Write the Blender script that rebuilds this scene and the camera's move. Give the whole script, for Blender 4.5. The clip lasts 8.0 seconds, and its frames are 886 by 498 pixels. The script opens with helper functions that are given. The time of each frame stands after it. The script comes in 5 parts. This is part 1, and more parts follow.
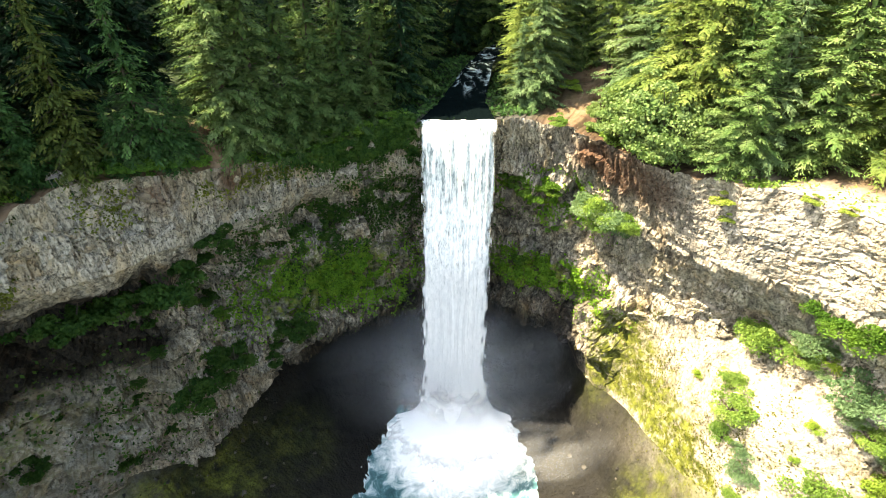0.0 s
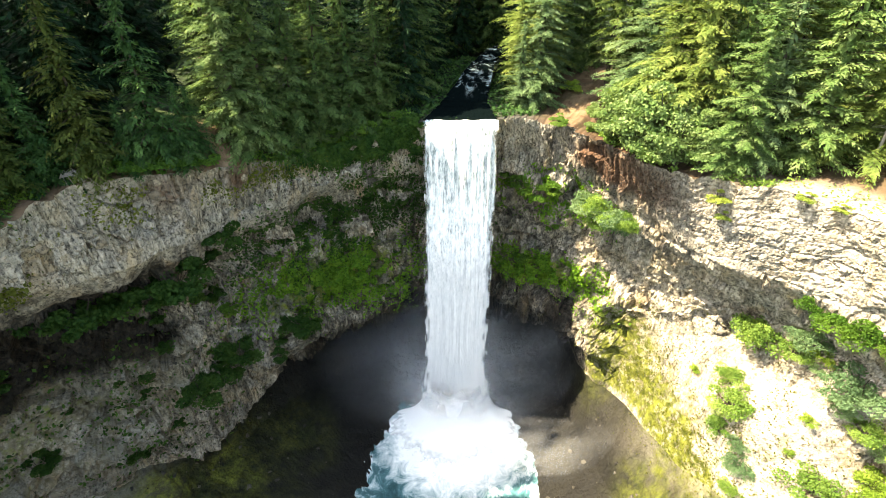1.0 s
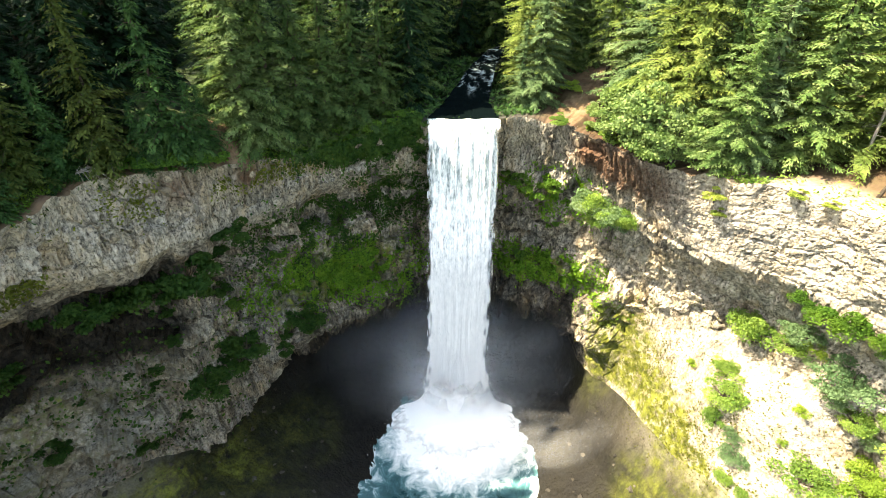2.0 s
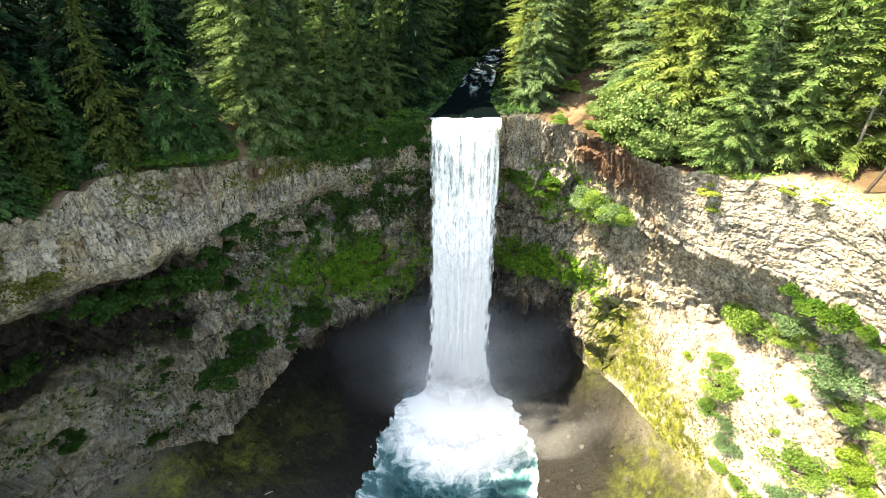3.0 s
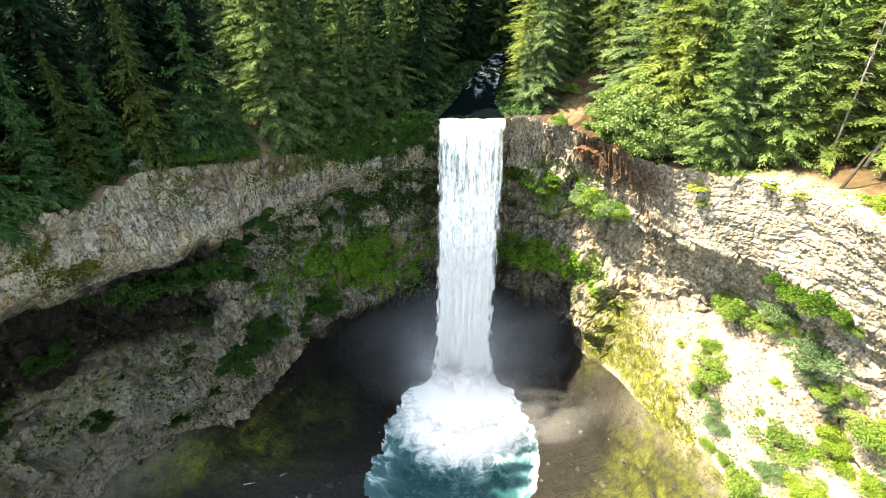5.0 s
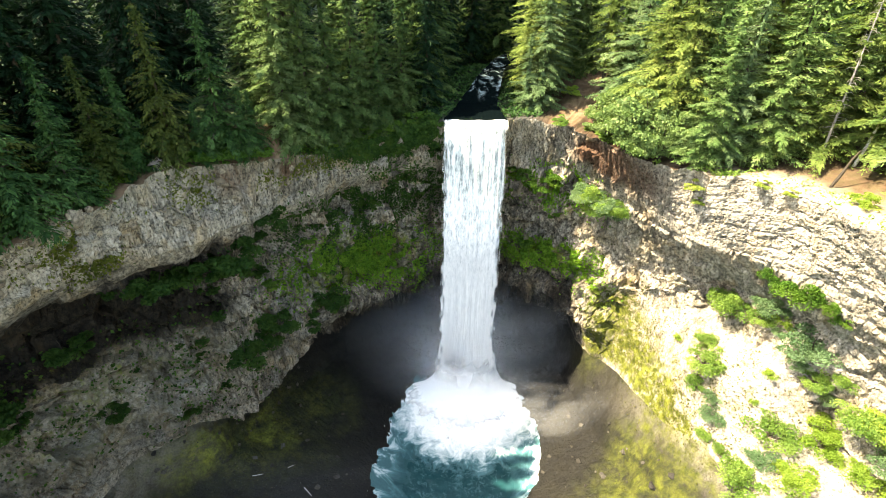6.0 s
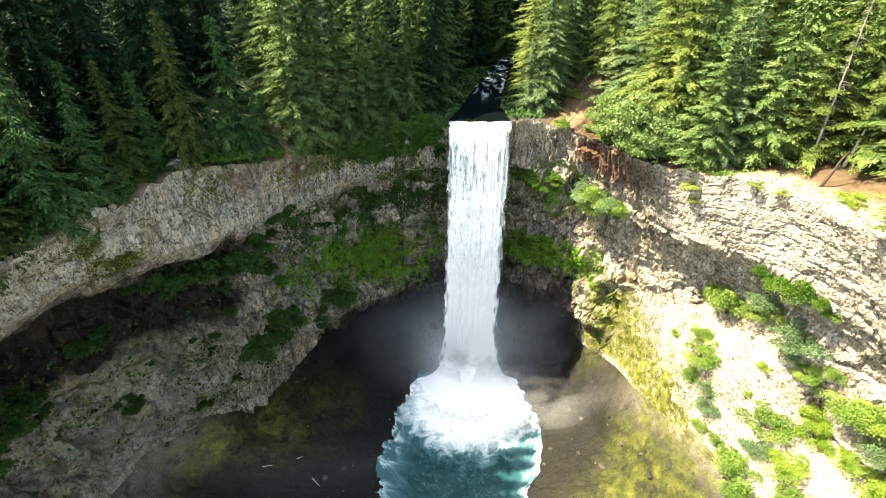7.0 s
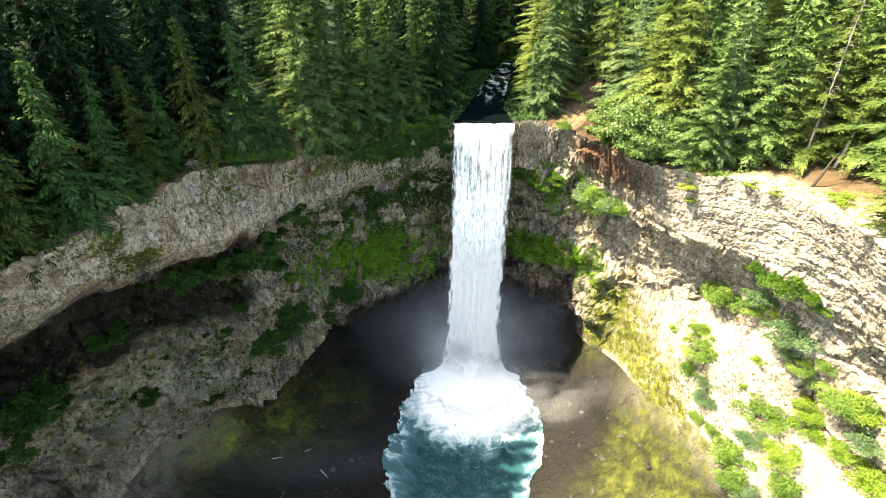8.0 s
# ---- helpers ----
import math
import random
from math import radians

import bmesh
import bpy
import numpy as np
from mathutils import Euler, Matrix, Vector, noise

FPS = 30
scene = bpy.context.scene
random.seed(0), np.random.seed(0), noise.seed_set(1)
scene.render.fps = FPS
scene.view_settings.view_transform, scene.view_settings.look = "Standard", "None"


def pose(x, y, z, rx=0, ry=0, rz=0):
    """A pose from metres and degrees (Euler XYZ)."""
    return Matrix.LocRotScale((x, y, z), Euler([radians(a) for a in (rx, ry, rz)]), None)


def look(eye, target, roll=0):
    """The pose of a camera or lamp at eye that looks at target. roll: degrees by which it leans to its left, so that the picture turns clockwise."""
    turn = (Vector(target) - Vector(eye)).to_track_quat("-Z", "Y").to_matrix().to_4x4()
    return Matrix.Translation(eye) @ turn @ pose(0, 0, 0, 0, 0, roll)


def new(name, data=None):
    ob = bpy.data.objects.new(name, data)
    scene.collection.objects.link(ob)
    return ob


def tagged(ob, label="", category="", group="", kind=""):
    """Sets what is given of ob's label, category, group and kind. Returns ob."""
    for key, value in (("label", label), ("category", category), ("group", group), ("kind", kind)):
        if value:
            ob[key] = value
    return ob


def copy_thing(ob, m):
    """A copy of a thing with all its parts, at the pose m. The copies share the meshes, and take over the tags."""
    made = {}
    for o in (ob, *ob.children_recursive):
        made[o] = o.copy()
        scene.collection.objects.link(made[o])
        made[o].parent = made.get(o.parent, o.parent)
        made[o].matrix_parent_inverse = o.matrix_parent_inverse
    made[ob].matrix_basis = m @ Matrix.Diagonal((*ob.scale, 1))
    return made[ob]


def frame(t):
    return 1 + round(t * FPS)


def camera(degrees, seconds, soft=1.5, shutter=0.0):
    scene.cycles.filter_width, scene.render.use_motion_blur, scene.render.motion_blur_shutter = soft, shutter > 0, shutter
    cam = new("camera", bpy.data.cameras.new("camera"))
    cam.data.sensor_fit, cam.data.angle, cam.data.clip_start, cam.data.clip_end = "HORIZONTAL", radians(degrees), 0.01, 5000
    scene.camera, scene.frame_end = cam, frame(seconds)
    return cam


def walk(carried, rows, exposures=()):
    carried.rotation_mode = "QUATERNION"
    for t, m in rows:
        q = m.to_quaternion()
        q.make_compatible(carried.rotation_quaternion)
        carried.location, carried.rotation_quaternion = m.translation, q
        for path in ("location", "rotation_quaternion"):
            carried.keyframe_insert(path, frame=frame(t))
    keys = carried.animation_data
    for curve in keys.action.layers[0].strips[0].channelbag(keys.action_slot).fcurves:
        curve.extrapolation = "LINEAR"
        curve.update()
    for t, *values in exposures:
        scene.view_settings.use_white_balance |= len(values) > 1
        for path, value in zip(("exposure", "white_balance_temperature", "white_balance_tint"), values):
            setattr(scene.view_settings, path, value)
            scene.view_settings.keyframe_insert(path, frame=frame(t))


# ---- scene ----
cam = camera(83.7, 8.0, soft=0.75)
METRES, EYE, TILT, LEAN, TURN = 20.5, 90.0, -32.0, 0.0, 0.0
ROWS = [
    (0.0, 0.0, 0.0, 0.0, 0.0, 0.0, -0.0),
    (0.5, -0.0125, -0.034, -0.0089, -0.04, 0.02, -0.02),
    (1.0, -0.0235, -0.0722, -0.0191, -0.05, 0.0, -0.06),
    (1.5, -0.0377, -0.1136, -0.0335, -0.09, 0.01, -0.11),
    (3.0, -0.0704, -0.2662, -0.0876, -0.1, -0.0, -0.22),
    (3.5, -0.0849, -0.3246, -0.1037, -0.12, 0.01, -0.23),
    (4.0, -0.0988, -0.3855, -0.1191, -0.12, 0.02, -0.25),
    (4.5, -0.1154, -0.4465, -0.1358, -0.14, 0.04, -0.29),
    (6.0, -0.182, -0.6446, -0.1826, -0.23, 0.16, -0.34),
    (6.5, -0.2062, -0.7155, -0.1952, -0.25, 0.17, -0.36),
    (7.0, -0.2279, -0.7861, -0.2071, -0.25, 0.17, -0.41),
    (7.5, -0.2541, -0.856, -0.2191, -0.28, 0.18, -0.44),
    (8.0, -0.2822, -0.9276, -0.2299, -0.31, 0.2, -0.45),
]

walk(cam, [(t, pose(0, 0, EYE, TILT, LEAN, TURN) @ pose(METRES * x, METRES * y, METRES * z, 90 + pitch, roll, yaw)) for t, x, y, z, yaw, pitch, roll in ROWS],
     exposures=[(0.0, 3.56, 9200, 5), (8.0, 3.56, 9200, 5)])

# ---------------------------------------------------------------- light
SUN_TO = Vector((-0.57, -0.05, 0.82)).normalized()
elevation = math.asin(SUN_TO.z)
world = bpy.data.worlds.new("sky")
scene.world = world
world.use_nodes = True
wn = world.node_tree
sky = wn.nodes.new("ShaderNodeTexSky")
sky.sky_type, sky.sun_disc = "NISHITA", False
sky.sun_elevation, sky.sun_rotation = elevation, math.atan2(SUN_TO.x, SUN_TO.y)
wn.links.new(sky.outputs[0], wn.nodes["Background"].inputs[0])
wn.nodes["Background"].inputs[1].default_value = 0.12
sun_data = bpy.data.lights.new("sun", "SUN")
sun_data.energy, sun_data.angle, sun_data.color = 2.85, radians(0.5), (1.0, 0.97, 0.92)
sun = new("sun", sun_data)
sun.matrix_world = look(SUN_TO * 300, (0, 0, 0))


# ---------------------------------------------------------------- numeric noise
def lattice(ix, iy, iz, seed):
    h = (ix.astype(np.int64) * 374761393 + iy.astype(np.int64) * 668265263 + iz.astype(np.int64) * 2147483647 + seed * 974711) & 0xFFFFFFFF
    h = ((h ^ (h >> 13)) * 1274126177) & 0xFFFFFFFF
    h = ((h ^ (h >> 16)) * 2246822519) & 0xFFFFFFFF
    return ((h ^ (h >> 15)) & 0xFFFFFF) / float(0xFFFFFF)


def vnoise(x, y, z, seed=0):
    """Smooth value noise, -1 to 1."""
    x, y, z = np.broadcast_arrays(np.asarray(x, float), np.asarray(y, float), np.asarray(z, float))
    ix, iy, iz = np.floor(x), np.floor(y), np.floor(z)
    fx, fy, fz = x - ix, y - iy, z - iz
    fx, fy, fz = (f * f * (3 - 2 * f) for f in (fx, fy, fz))
    total = 0
    for a in (0, 1):
        for b in (0, 1):
            for c in (0, 1):
                w = (fx if a else 1 - fx) * (fy if b else 1 - fy) * (fz if c else 1 - fz)
                total = total + w * lattice(ix + a, iy + b, iz + c, seed)
    return 2 * total - 1


def fbm(x, y, z, octaves=4, seed=0, gain=0.5):
    total, amp, norm = 0, 1.0, 0.0
    for k in range(octaves):
        total = total + amp * vnoise(x * 2 ** k + 13.7 * k, y * 2 ** k, z * 2 ** k - 7.1 * k, seed + k)
        norm += amp
        amp *= gain
    return total / norm


def cells(x, y, seed=0, tilt=0.0):
    """Cells of a jittered grid: the value of the nearest cell, about 0 to 1 and sloping by tilt, and the distance to its edge."""
    ix, iy = np.floor(x), np.floor(y)
    best, second, value = np.full(x.shape, 9.0), np.full(x.shape, 9.0), np.zeros(x.shape)
    for a in (-1, 0, 1):
        for b in (-1, 0, 1):
            cx, cy = ix + a, iy + b
            px = cx + 0.15 + 0.7 * lattice(cx, cy, cx * 0, seed)
            py = cy + 0.15 + 0.7 * lattice(cx, cy, cx * 0 + 1, seed)
            d = np.hypot(px - x, py - y)
            v = lattice(cx, cy, cx * 0 + 2, seed) + tilt * ((lattice(cx, cy, cx * 0 + 3, seed) - 0.5) * (x - px) + (lattice(cx, cy, cx * 0 + 4, seed) - 0.5) * (y - py))
            near = d < best
            second = np.where(near, best, np.minimum(second, d))
            value = np.where(near, v, value)
            best = np.where(near, d, best)
    return value, second - best


def smooth(a, lo, hi):
    t = np.clip((a - lo) / (hi - lo), 0, 1)
    return t * t * (3 - 2 * t)


# ---------------------------------------------------------------- materials
def material(name, rough=0.8):
    m = bpy.data.materials.new(name)
    m.use_nodes = True
    m.node_tree.nodes["Principled BSDF"].inputs["Roughness"].default_value = rough
    m.node_tree.nodes["Principled BSDF"].inputs["Specular IOR Level"].default_value = 0.12
    return m


class Nodes:
    """A short hand for node trees."""

    def __init__(self, m):
        self.tree, self.shader = m.node_tree, m.node_tree.nodes["Principled BSDF"]
        self.at = self.add("ShaderNodeTexCoord").outputs["Object"]

    def add(self, kind):
        return self.tree.nodes.new(kind)

    def put(self, socket, value):
        if isinstance(value, bpy.types.NodeSocket):
            self.tree.links.new(value, socket)
        else:
            socket.default_value = value

    def scaled(self, x, y, z):
        n = self.add("ShaderNodeMapping")
        self.put(n.inputs["Vector"], self.at)
        n.inputs["Scale"].default_value = (x, y, z)
        return n.outputs[0]

    def noise(self, scale, detail=6, rough=0.6, at=None, bend=0.0):
        n = self.add("ShaderNodeTexNoise")
        self.put(n.inputs["Vector"], at or self.at)
        n.inputs["Scale"].default_value, n.inputs["Detail"].default_value = scale, detail
        n.inputs["Roughness"].default_value, n.inputs["Distortion"].default_value = rough, bend
        return n.outputs["Fac"]

    def cell(self, scale, feature="F1", at=None):
        n = self.add("ShaderNodeTexVoronoi")
        n.feature = feature
        self.put(n.inputs["Vector"], at or self.at)
        n.inputs["Scale"].default_value = scale
        return n.outputs["Distance"]

    def ramp(self, value, *stops):
        n = self.add("ShaderNodeValToRGB")
        self.put(n.inputs[0], value)
        while len(n.color_ramp.elements) < len(stops):
            n.color_ramp.elements.new(0.5)
        for e, (p, c) in zip(n.color_ramp.elements, stops):
            e.position = p
            e.color = (*c, 1) if isinstance(c, tuple) else (c, c, c, 1)
        return n.outputs[0]

    def mix(self, fac, a, b, kind="MIX"):
        n = self.add("ShaderNodeMix")
        n.data_type, n.blend_type = "RGBA", kind
        for socket, v in ((n.inputs["Factor"], fac), (n.inputs["A"], a), (n.inputs["B"], b)):
            self.put(socket, (*v, 1) if isinstance(v, tuple) and len(v) == 3 else v)
        return n.outputs["Result"]

    def math(self, op, a, b=0.0):
        n = self.add("ShaderNodeMath")
        n.operation = op
        self.put(n.inputs[0], a)
        self.put(n.inputs[1], b)
        return n.outputs[0]

    def attribute(self, name):
        n = self.add("ShaderNodeAttribute")
        n.attribute_name = name
        return n.outputs["Fac"]

    def fixed(self, x, y, z):
        """One direction for drops, which scatter light alike all round."""
        n = self.add("ShaderNodeCombineXYZ")
        for socket, v in zip(n.inputs, (x, y, z)):
            socket.default_value = v
        u = self.add("ShaderNodeVectorMath")
        u.operation = "NORMALIZE"
        self.put(u.inputs[0], n.outputs[0])
        return u.outputs[0]

    def up(self):
        n = self.add("ShaderNodeNewGeometry")
        s = self.add("ShaderNodeSeparateXYZ")
        self.put(s.inputs[0], n.outputs["Normal"])
        return s.outputs["Z"]

    def bump(self, height, strength=0.5, distance=0.1):
        n = self.add("ShaderNodeBump")
        self.put(n.inputs["Height"], height)
        n.inputs["Strength"].default_value, n.inputs["Distance"].default_value = strength, distance
        self.put(self.shader.inputs["Normal"], n.outputs[0])

    def colour(self, value):
        self.put(self.shader.inputs["Base Color"], value)


def cliff_material():
    """Grey and tan basalt with dark joints, ochre stains, damp, moss and recess shade darkened in."""
    m = material("cliff_rock", 0.9)
    n = Nodes(m)
    broad = n.noise(0.10, 4, 0.6)
    fine = n.noise(2.2, 9, 0.72)
    rock = n.mix(n.ramp(broad, (0.38, 0.0), (0.62, 1.0)), (0.24, 0.215, 0.18), (0.41, 0.34, 0.255))
    block = n.add("ShaderNodeTexVoronoi")
    n.put(block.inputs["Vector"], n.scaled(1, 1, 0.5))
    block.inputs["Scale"].default_value = 0.9
    rock = n.mix(n.math("MULTIPLY", block.outputs["Color"], 0.55), rock, (0.34, 0.30, 0.25))
    rock = n.mix(n.ramp(fine, (0.34, 0.85), (0.50, 0.0)), rock, (0.05, 0.047, 0.044))
    ochre = n.ramp(n.noise(0.25, 6, 0.65, n.scaled(1, 1, 0.4), 0.3), (0.52, 0.0), (0.66, 0.75))
    rock = n.mix(ochre, rock, (0.33, 0.235, 0.135))
    rust = n.math("MULTIPLY", n.attribute("rust"), n.ramp(n.noise(0.9, 7, 0.7, n.scaled(1.6, 1.6, 0.4)), (0.26, 0.0), (0.40, 1.0)))
    rock = n.mix(rust, rock, n.mix(fine, (0.022, 0.013, 0.009), (0.125, 0.058, 0.03)))
    seep = n.ramp(n.noise(0.2, 6, 0.65, n.scaled(1, 1, 0.25), 0.4), (0.54, 0.0), (0.68, 0.75))
    rock = n.mix(seep, rock, (0.04, 0.038, 0.036))
    warp = n.add("ShaderNodeVectorMath")
    warp.operation = "ADD"
    wave = n.add("ShaderNodeTexNoise")
    n.put(wave.inputs["Vector"], n.at)
    wave.inputs["Scale"].default_value, wave.inputs["Detail"].default_value = 0.8, 5
    n.put(warp.inputs[0], n.scaled(1, 1, 0.3))
    n.put(warp.inputs[1], wave.outputs["Color"])
    cap = n.attribute("cap")
    joint = n.ramp(n.cell(0.9, "DISTANCE_TO_EDGE", warp.outputs[0]), (0.0, 0.45), (0.05, 1.0))
    flute = n.ramp(n.noise(1.0, 7, 0.7, n.scaled(2.6, 2.6, 0.22), 0.3), (0.38, 0.45), (0.52, 1.0))
    rock = n.mix(1.0, rock, n.mix(cap, n.mix(0.5, flute, (1.0, 1.0, 1.0)), flute), "MULTIPLY")
    pits = n.ramp(n.noise(3.2, 5, 0.6, n.scaled(1, 1, 0.6)), (0.36, 0.25), (0.46, 1.0))
    rock = n.mix(1.0, rock, pits, "MULTIPLY")
    patchy = n.math("MULTIPLY", n.ramp(n.noise(0.35, 5, 0.6), (0.42, 0.15), (0.6, 1.0)), cap)
    rock = n.mix(n.math("MULTIPLY", patchy, n.math("SUBTRACT", 1.0, n.math("MULTIPLY", n.attribute("dry"), 0.6))), rock, n.mix(1.0, rock, joint, "MULTIPLY"))
    blotch = n.mix(1.0, n.ramp(n.noise(0.5, 7, 0.68, None, 0.7), (0.34, 0.42), (0.58, 1.3)), n.ramp(n.noise(1.5, 6, 0.7, n.scaled(1, 1, 0.5)), (0.34, 0.5), (0.58, 1.15)), "MULTIPLY")
    rock = n.mix(n.math("SUBTRACT", 1.0, cap), rock, n.mix(1.0, rock, blotch, "MULTIPLY"))
    drip = n.ramp(n.noise(1.0, 6, 0.65, n.scaled(0.9, 0.9, 0.07), 0.3), (0.50, 0.0), (0.64, 0.8))
    rock = n.mix(n.math("MULTIPLY", drip, n.math("SUBTRACT", 1.0, n.attribute("dry"))), rock, n.mix(1.0, rock, (0.30, 0.29, 0.28), "MULTIPLY"))
    pale = n.math("MULTIPLY", n.attribute("dry"), n.ramp(fine, (0.38, 0.0), (0.58, 0.8)))
    rock = n.mix(pale, rock, n.mix(n.noise(0.6, 6), (0.27, 0.23, 0.18), (0.46, 0.42, 0.36)))
    straw = n.math("MULTIPLY", n.attribute("dry"), n.ramp(n.noise(0.33, 8, 0.74, None, 0.6), (0.48, 0.0), (0.62, 0.7)))
    rock = n.mix(n.math("MULTIPLY", straw, n.math("SUBTRACT", 1.0, cap)), rock, n.mix(fine, (0.06, 0.05, 0.03), (0.17, 0.145, 0.085)))
    bed = n.ramp(n.noise(1.0, 8, 0.72, n.scaled(0.5, 0.5, 2.2), 0.8), (0.36, 0.5), (0.50, 1.0))
    rock = n.mix(n.attribute("dry"), rock, n.mix(1.0, rock, bed, "MULTIPLY"))
    specks = n.ramp(n.noise(3.4, 4, 0.6), (0.33, 0.6), (0.42, 1.0))
    rock = n.mix(n.attribute("dry"), rock, n.mix(1.0, rock, specks, "MULTIPLY"))
    earth = n.math("MULTIPLY", n.attribute("earth"), n.ramp(n.noise(0.5, 8, 0.72, None, 0.5), (0.40, 0.0), (0.58, 0.9)))
    rock = n.mix(earth, rock, n.mix(n.noise(1.6, 7, 0.7), (0.055, 0.05, 0.028), (0.21, 0.175, 0.11)))
    # damp rock, and the shade of the recesses darkened into the colour
    rock = n.mix(n.attribute("wet_dark"), rock, n.mix(1.0, rock, (0.26, 0.245, 0.235), "MULTIPLY"))
    # second darkening paints the black shade under the cap rock
    rock = n.mix(n.ramp(n.attribute("wet_dark"), (0.6, 0.0), (1.0, 1.0)), rock, n.mix(1.0, rock, (0.30, 0.29, 0.28), "MULTIPLY"))
    moss = n.ramp(n.math("ADD", n.attribute("moss"), n.math("MULTIPLY", n.math("SUBTRACT", n.noise(0.8, 7, 0.7), 0.53), 3.4)), (0.25, 0.0), (0.95, 1.0))
    moss = n.math("MULTIPLY", moss, n.ramp(n.attribute("moss"), (0.0, 0.0), (0.15, 1.0)))
    green = n.mix(n.ramp(n.noise(0.22, 5), (0.4, 0.0), (0.62, 1.0)), (0.03, 0.055, 0.012), (0.13, 0.145, 0.022))
    green = n.mix(n.attribute("lime"), green, n.mix(n.ramp(n.noise(0.7, 6, 0.65), (0.4, 0.0), (0.62, 1.0)), (0.038, 0.044, 0.008), (0.112, 0.118, 0.022)))
    n.colour(n.mix(moss, rock, green))
    n.bump(n.mix(0.5, fine, n.mix(0.5, flute, pits)), 0.8, 0.3)
    return m


def floor_material():
    """Wet dark gravel and rubble with moss and pale dry scree."""
    m = material("gorge_floor", 0.75)
    n = Nodes(m)
    stones = n.cell(2.2)
    grit = n.noise(3.0, 8, 0.75)
    wet_dark = n.mix(n.ramp(grit, (0.35, 0.0), (0.68, 1.0)), (0.0025, 0.0024, 0.0024), (0.0155, 0.0142, 0.0125))
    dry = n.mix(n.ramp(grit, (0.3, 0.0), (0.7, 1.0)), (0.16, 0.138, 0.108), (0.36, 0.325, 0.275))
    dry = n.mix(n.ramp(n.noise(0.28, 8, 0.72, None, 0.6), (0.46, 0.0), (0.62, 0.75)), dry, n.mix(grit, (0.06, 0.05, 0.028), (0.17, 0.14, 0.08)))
    base = n.mix(n.attribute("dry"), wet_dark, dry)
    base = n.mix(n.ramp(n.noise(0.12, 6, 0.65), (0.45, 0.0), (0.65, 0.75)), base, n.mix(grit, (0.005, 0.0047, 0.0035), (0.019, 0.0172, 0.0130)))
    base = n.mix(n.ramp(stones, (0.05, 0.5), (0.45, 0.0)), base, (0.014, 0.0125, 0.011))
    moss = n.math("MULTIPLY", n.attribute("moss"), n.ramp(n.noise(0.35, 8, 0.72), (0.34, 0.0), (0.62, 1.0)))
    green = n.mix(n.ramp(n.noise(0.16, 5, 0.6), (0.36, 0.0), (0.58, 1.0)), (0.032, 0.040, 0.009), (0.12, 0.13, 0.022))
    green = n.mix(1.0, green, n.ramp(n.noise(1.3, 7, 0.7), (0.32, 0.35), (0.56, 1.2)), "MULTIPLY")
    green = n.mix(n.attribute("lime"), green, n.mix(n.ramp(n.noise(0.5, 7, 0.68), (0.4, 0.0), (0.62, 1.0)), (0.024, 0.029, 0.006), (0.070, 0.075, 0.014)))
    n.colour(n.mix(moss, base, green))
    n.bump(n.mix(0.5, stones, grit), 0.8, 0.3)
    return m


def soil_material():
    """Red-brown forest soil with needles, twigs and tufts of green, forest shade darkened in."""
    m = material("forest_soil", 0.95)
    n = Nodes(m)
    c = n.mix(n.ramp(n.noise(1.2, 8, 0.7), (0.35, 0.0), (0.65, 1.0)), (0.012, 0.008, 0.006), (0.055, 0.033, 0.02))
    c = n.mix(n.attribute("dry"), c, n.mix(n.noise(0.5, 8, 0.7), (0.15, 0.08, 0.045), (0.34, 0.235, 0.15)))
    c = n.mix(n.ramp(n.noise(0.45, 9, 0.75, None, 0.6), (0.46, 0.0), (0.6, 0.85)), c, n.mix(n.noise(2.0, 7, 0.7), (0.02, 0.012, 0.008), (0.11, 0.062, 0.034)))
    moss = n.math("MULTIPLY", n.attribute("moss"), n.ramp(n.noise(0.6, 7, 0.7), (0.42, 0.0), (0.58, 1.0)))
    c = n.mix(n.attribute("wet_dark"), c, n.mix(n.noise(1.5, 7, 0.7), (0.015, 0.015, 0.014), (0.07, 0.065, 0.055)))
    # understory shade of the woods put into the soil colour
    c = n.mix(n.attribute("wood_shade"), c, n.mix(n.noise(0.3, 7, 0.7), (0.001, 0.003, 0.001), (0.006, 0.011, 0.005)))
    bare = n.math("MULTIPLY", n.attribute("bare"), n.ramp(n.noise(0.5, 8, 0.72), (0.36, 0.35), (0.56, 1.0)))
    c = n.mix(bare, c, n.mix(n.noise(1.4, 8, 0.75), (0.20, 0.16, 0.115), (0.48, 0.42, 0.34)))
    n.colour(n.mix(moss, c, (0.025, 0.04, 0.012)))
    n.bump(n.noise(5, 8, 0.75), 0.7, 0.15)
    return m


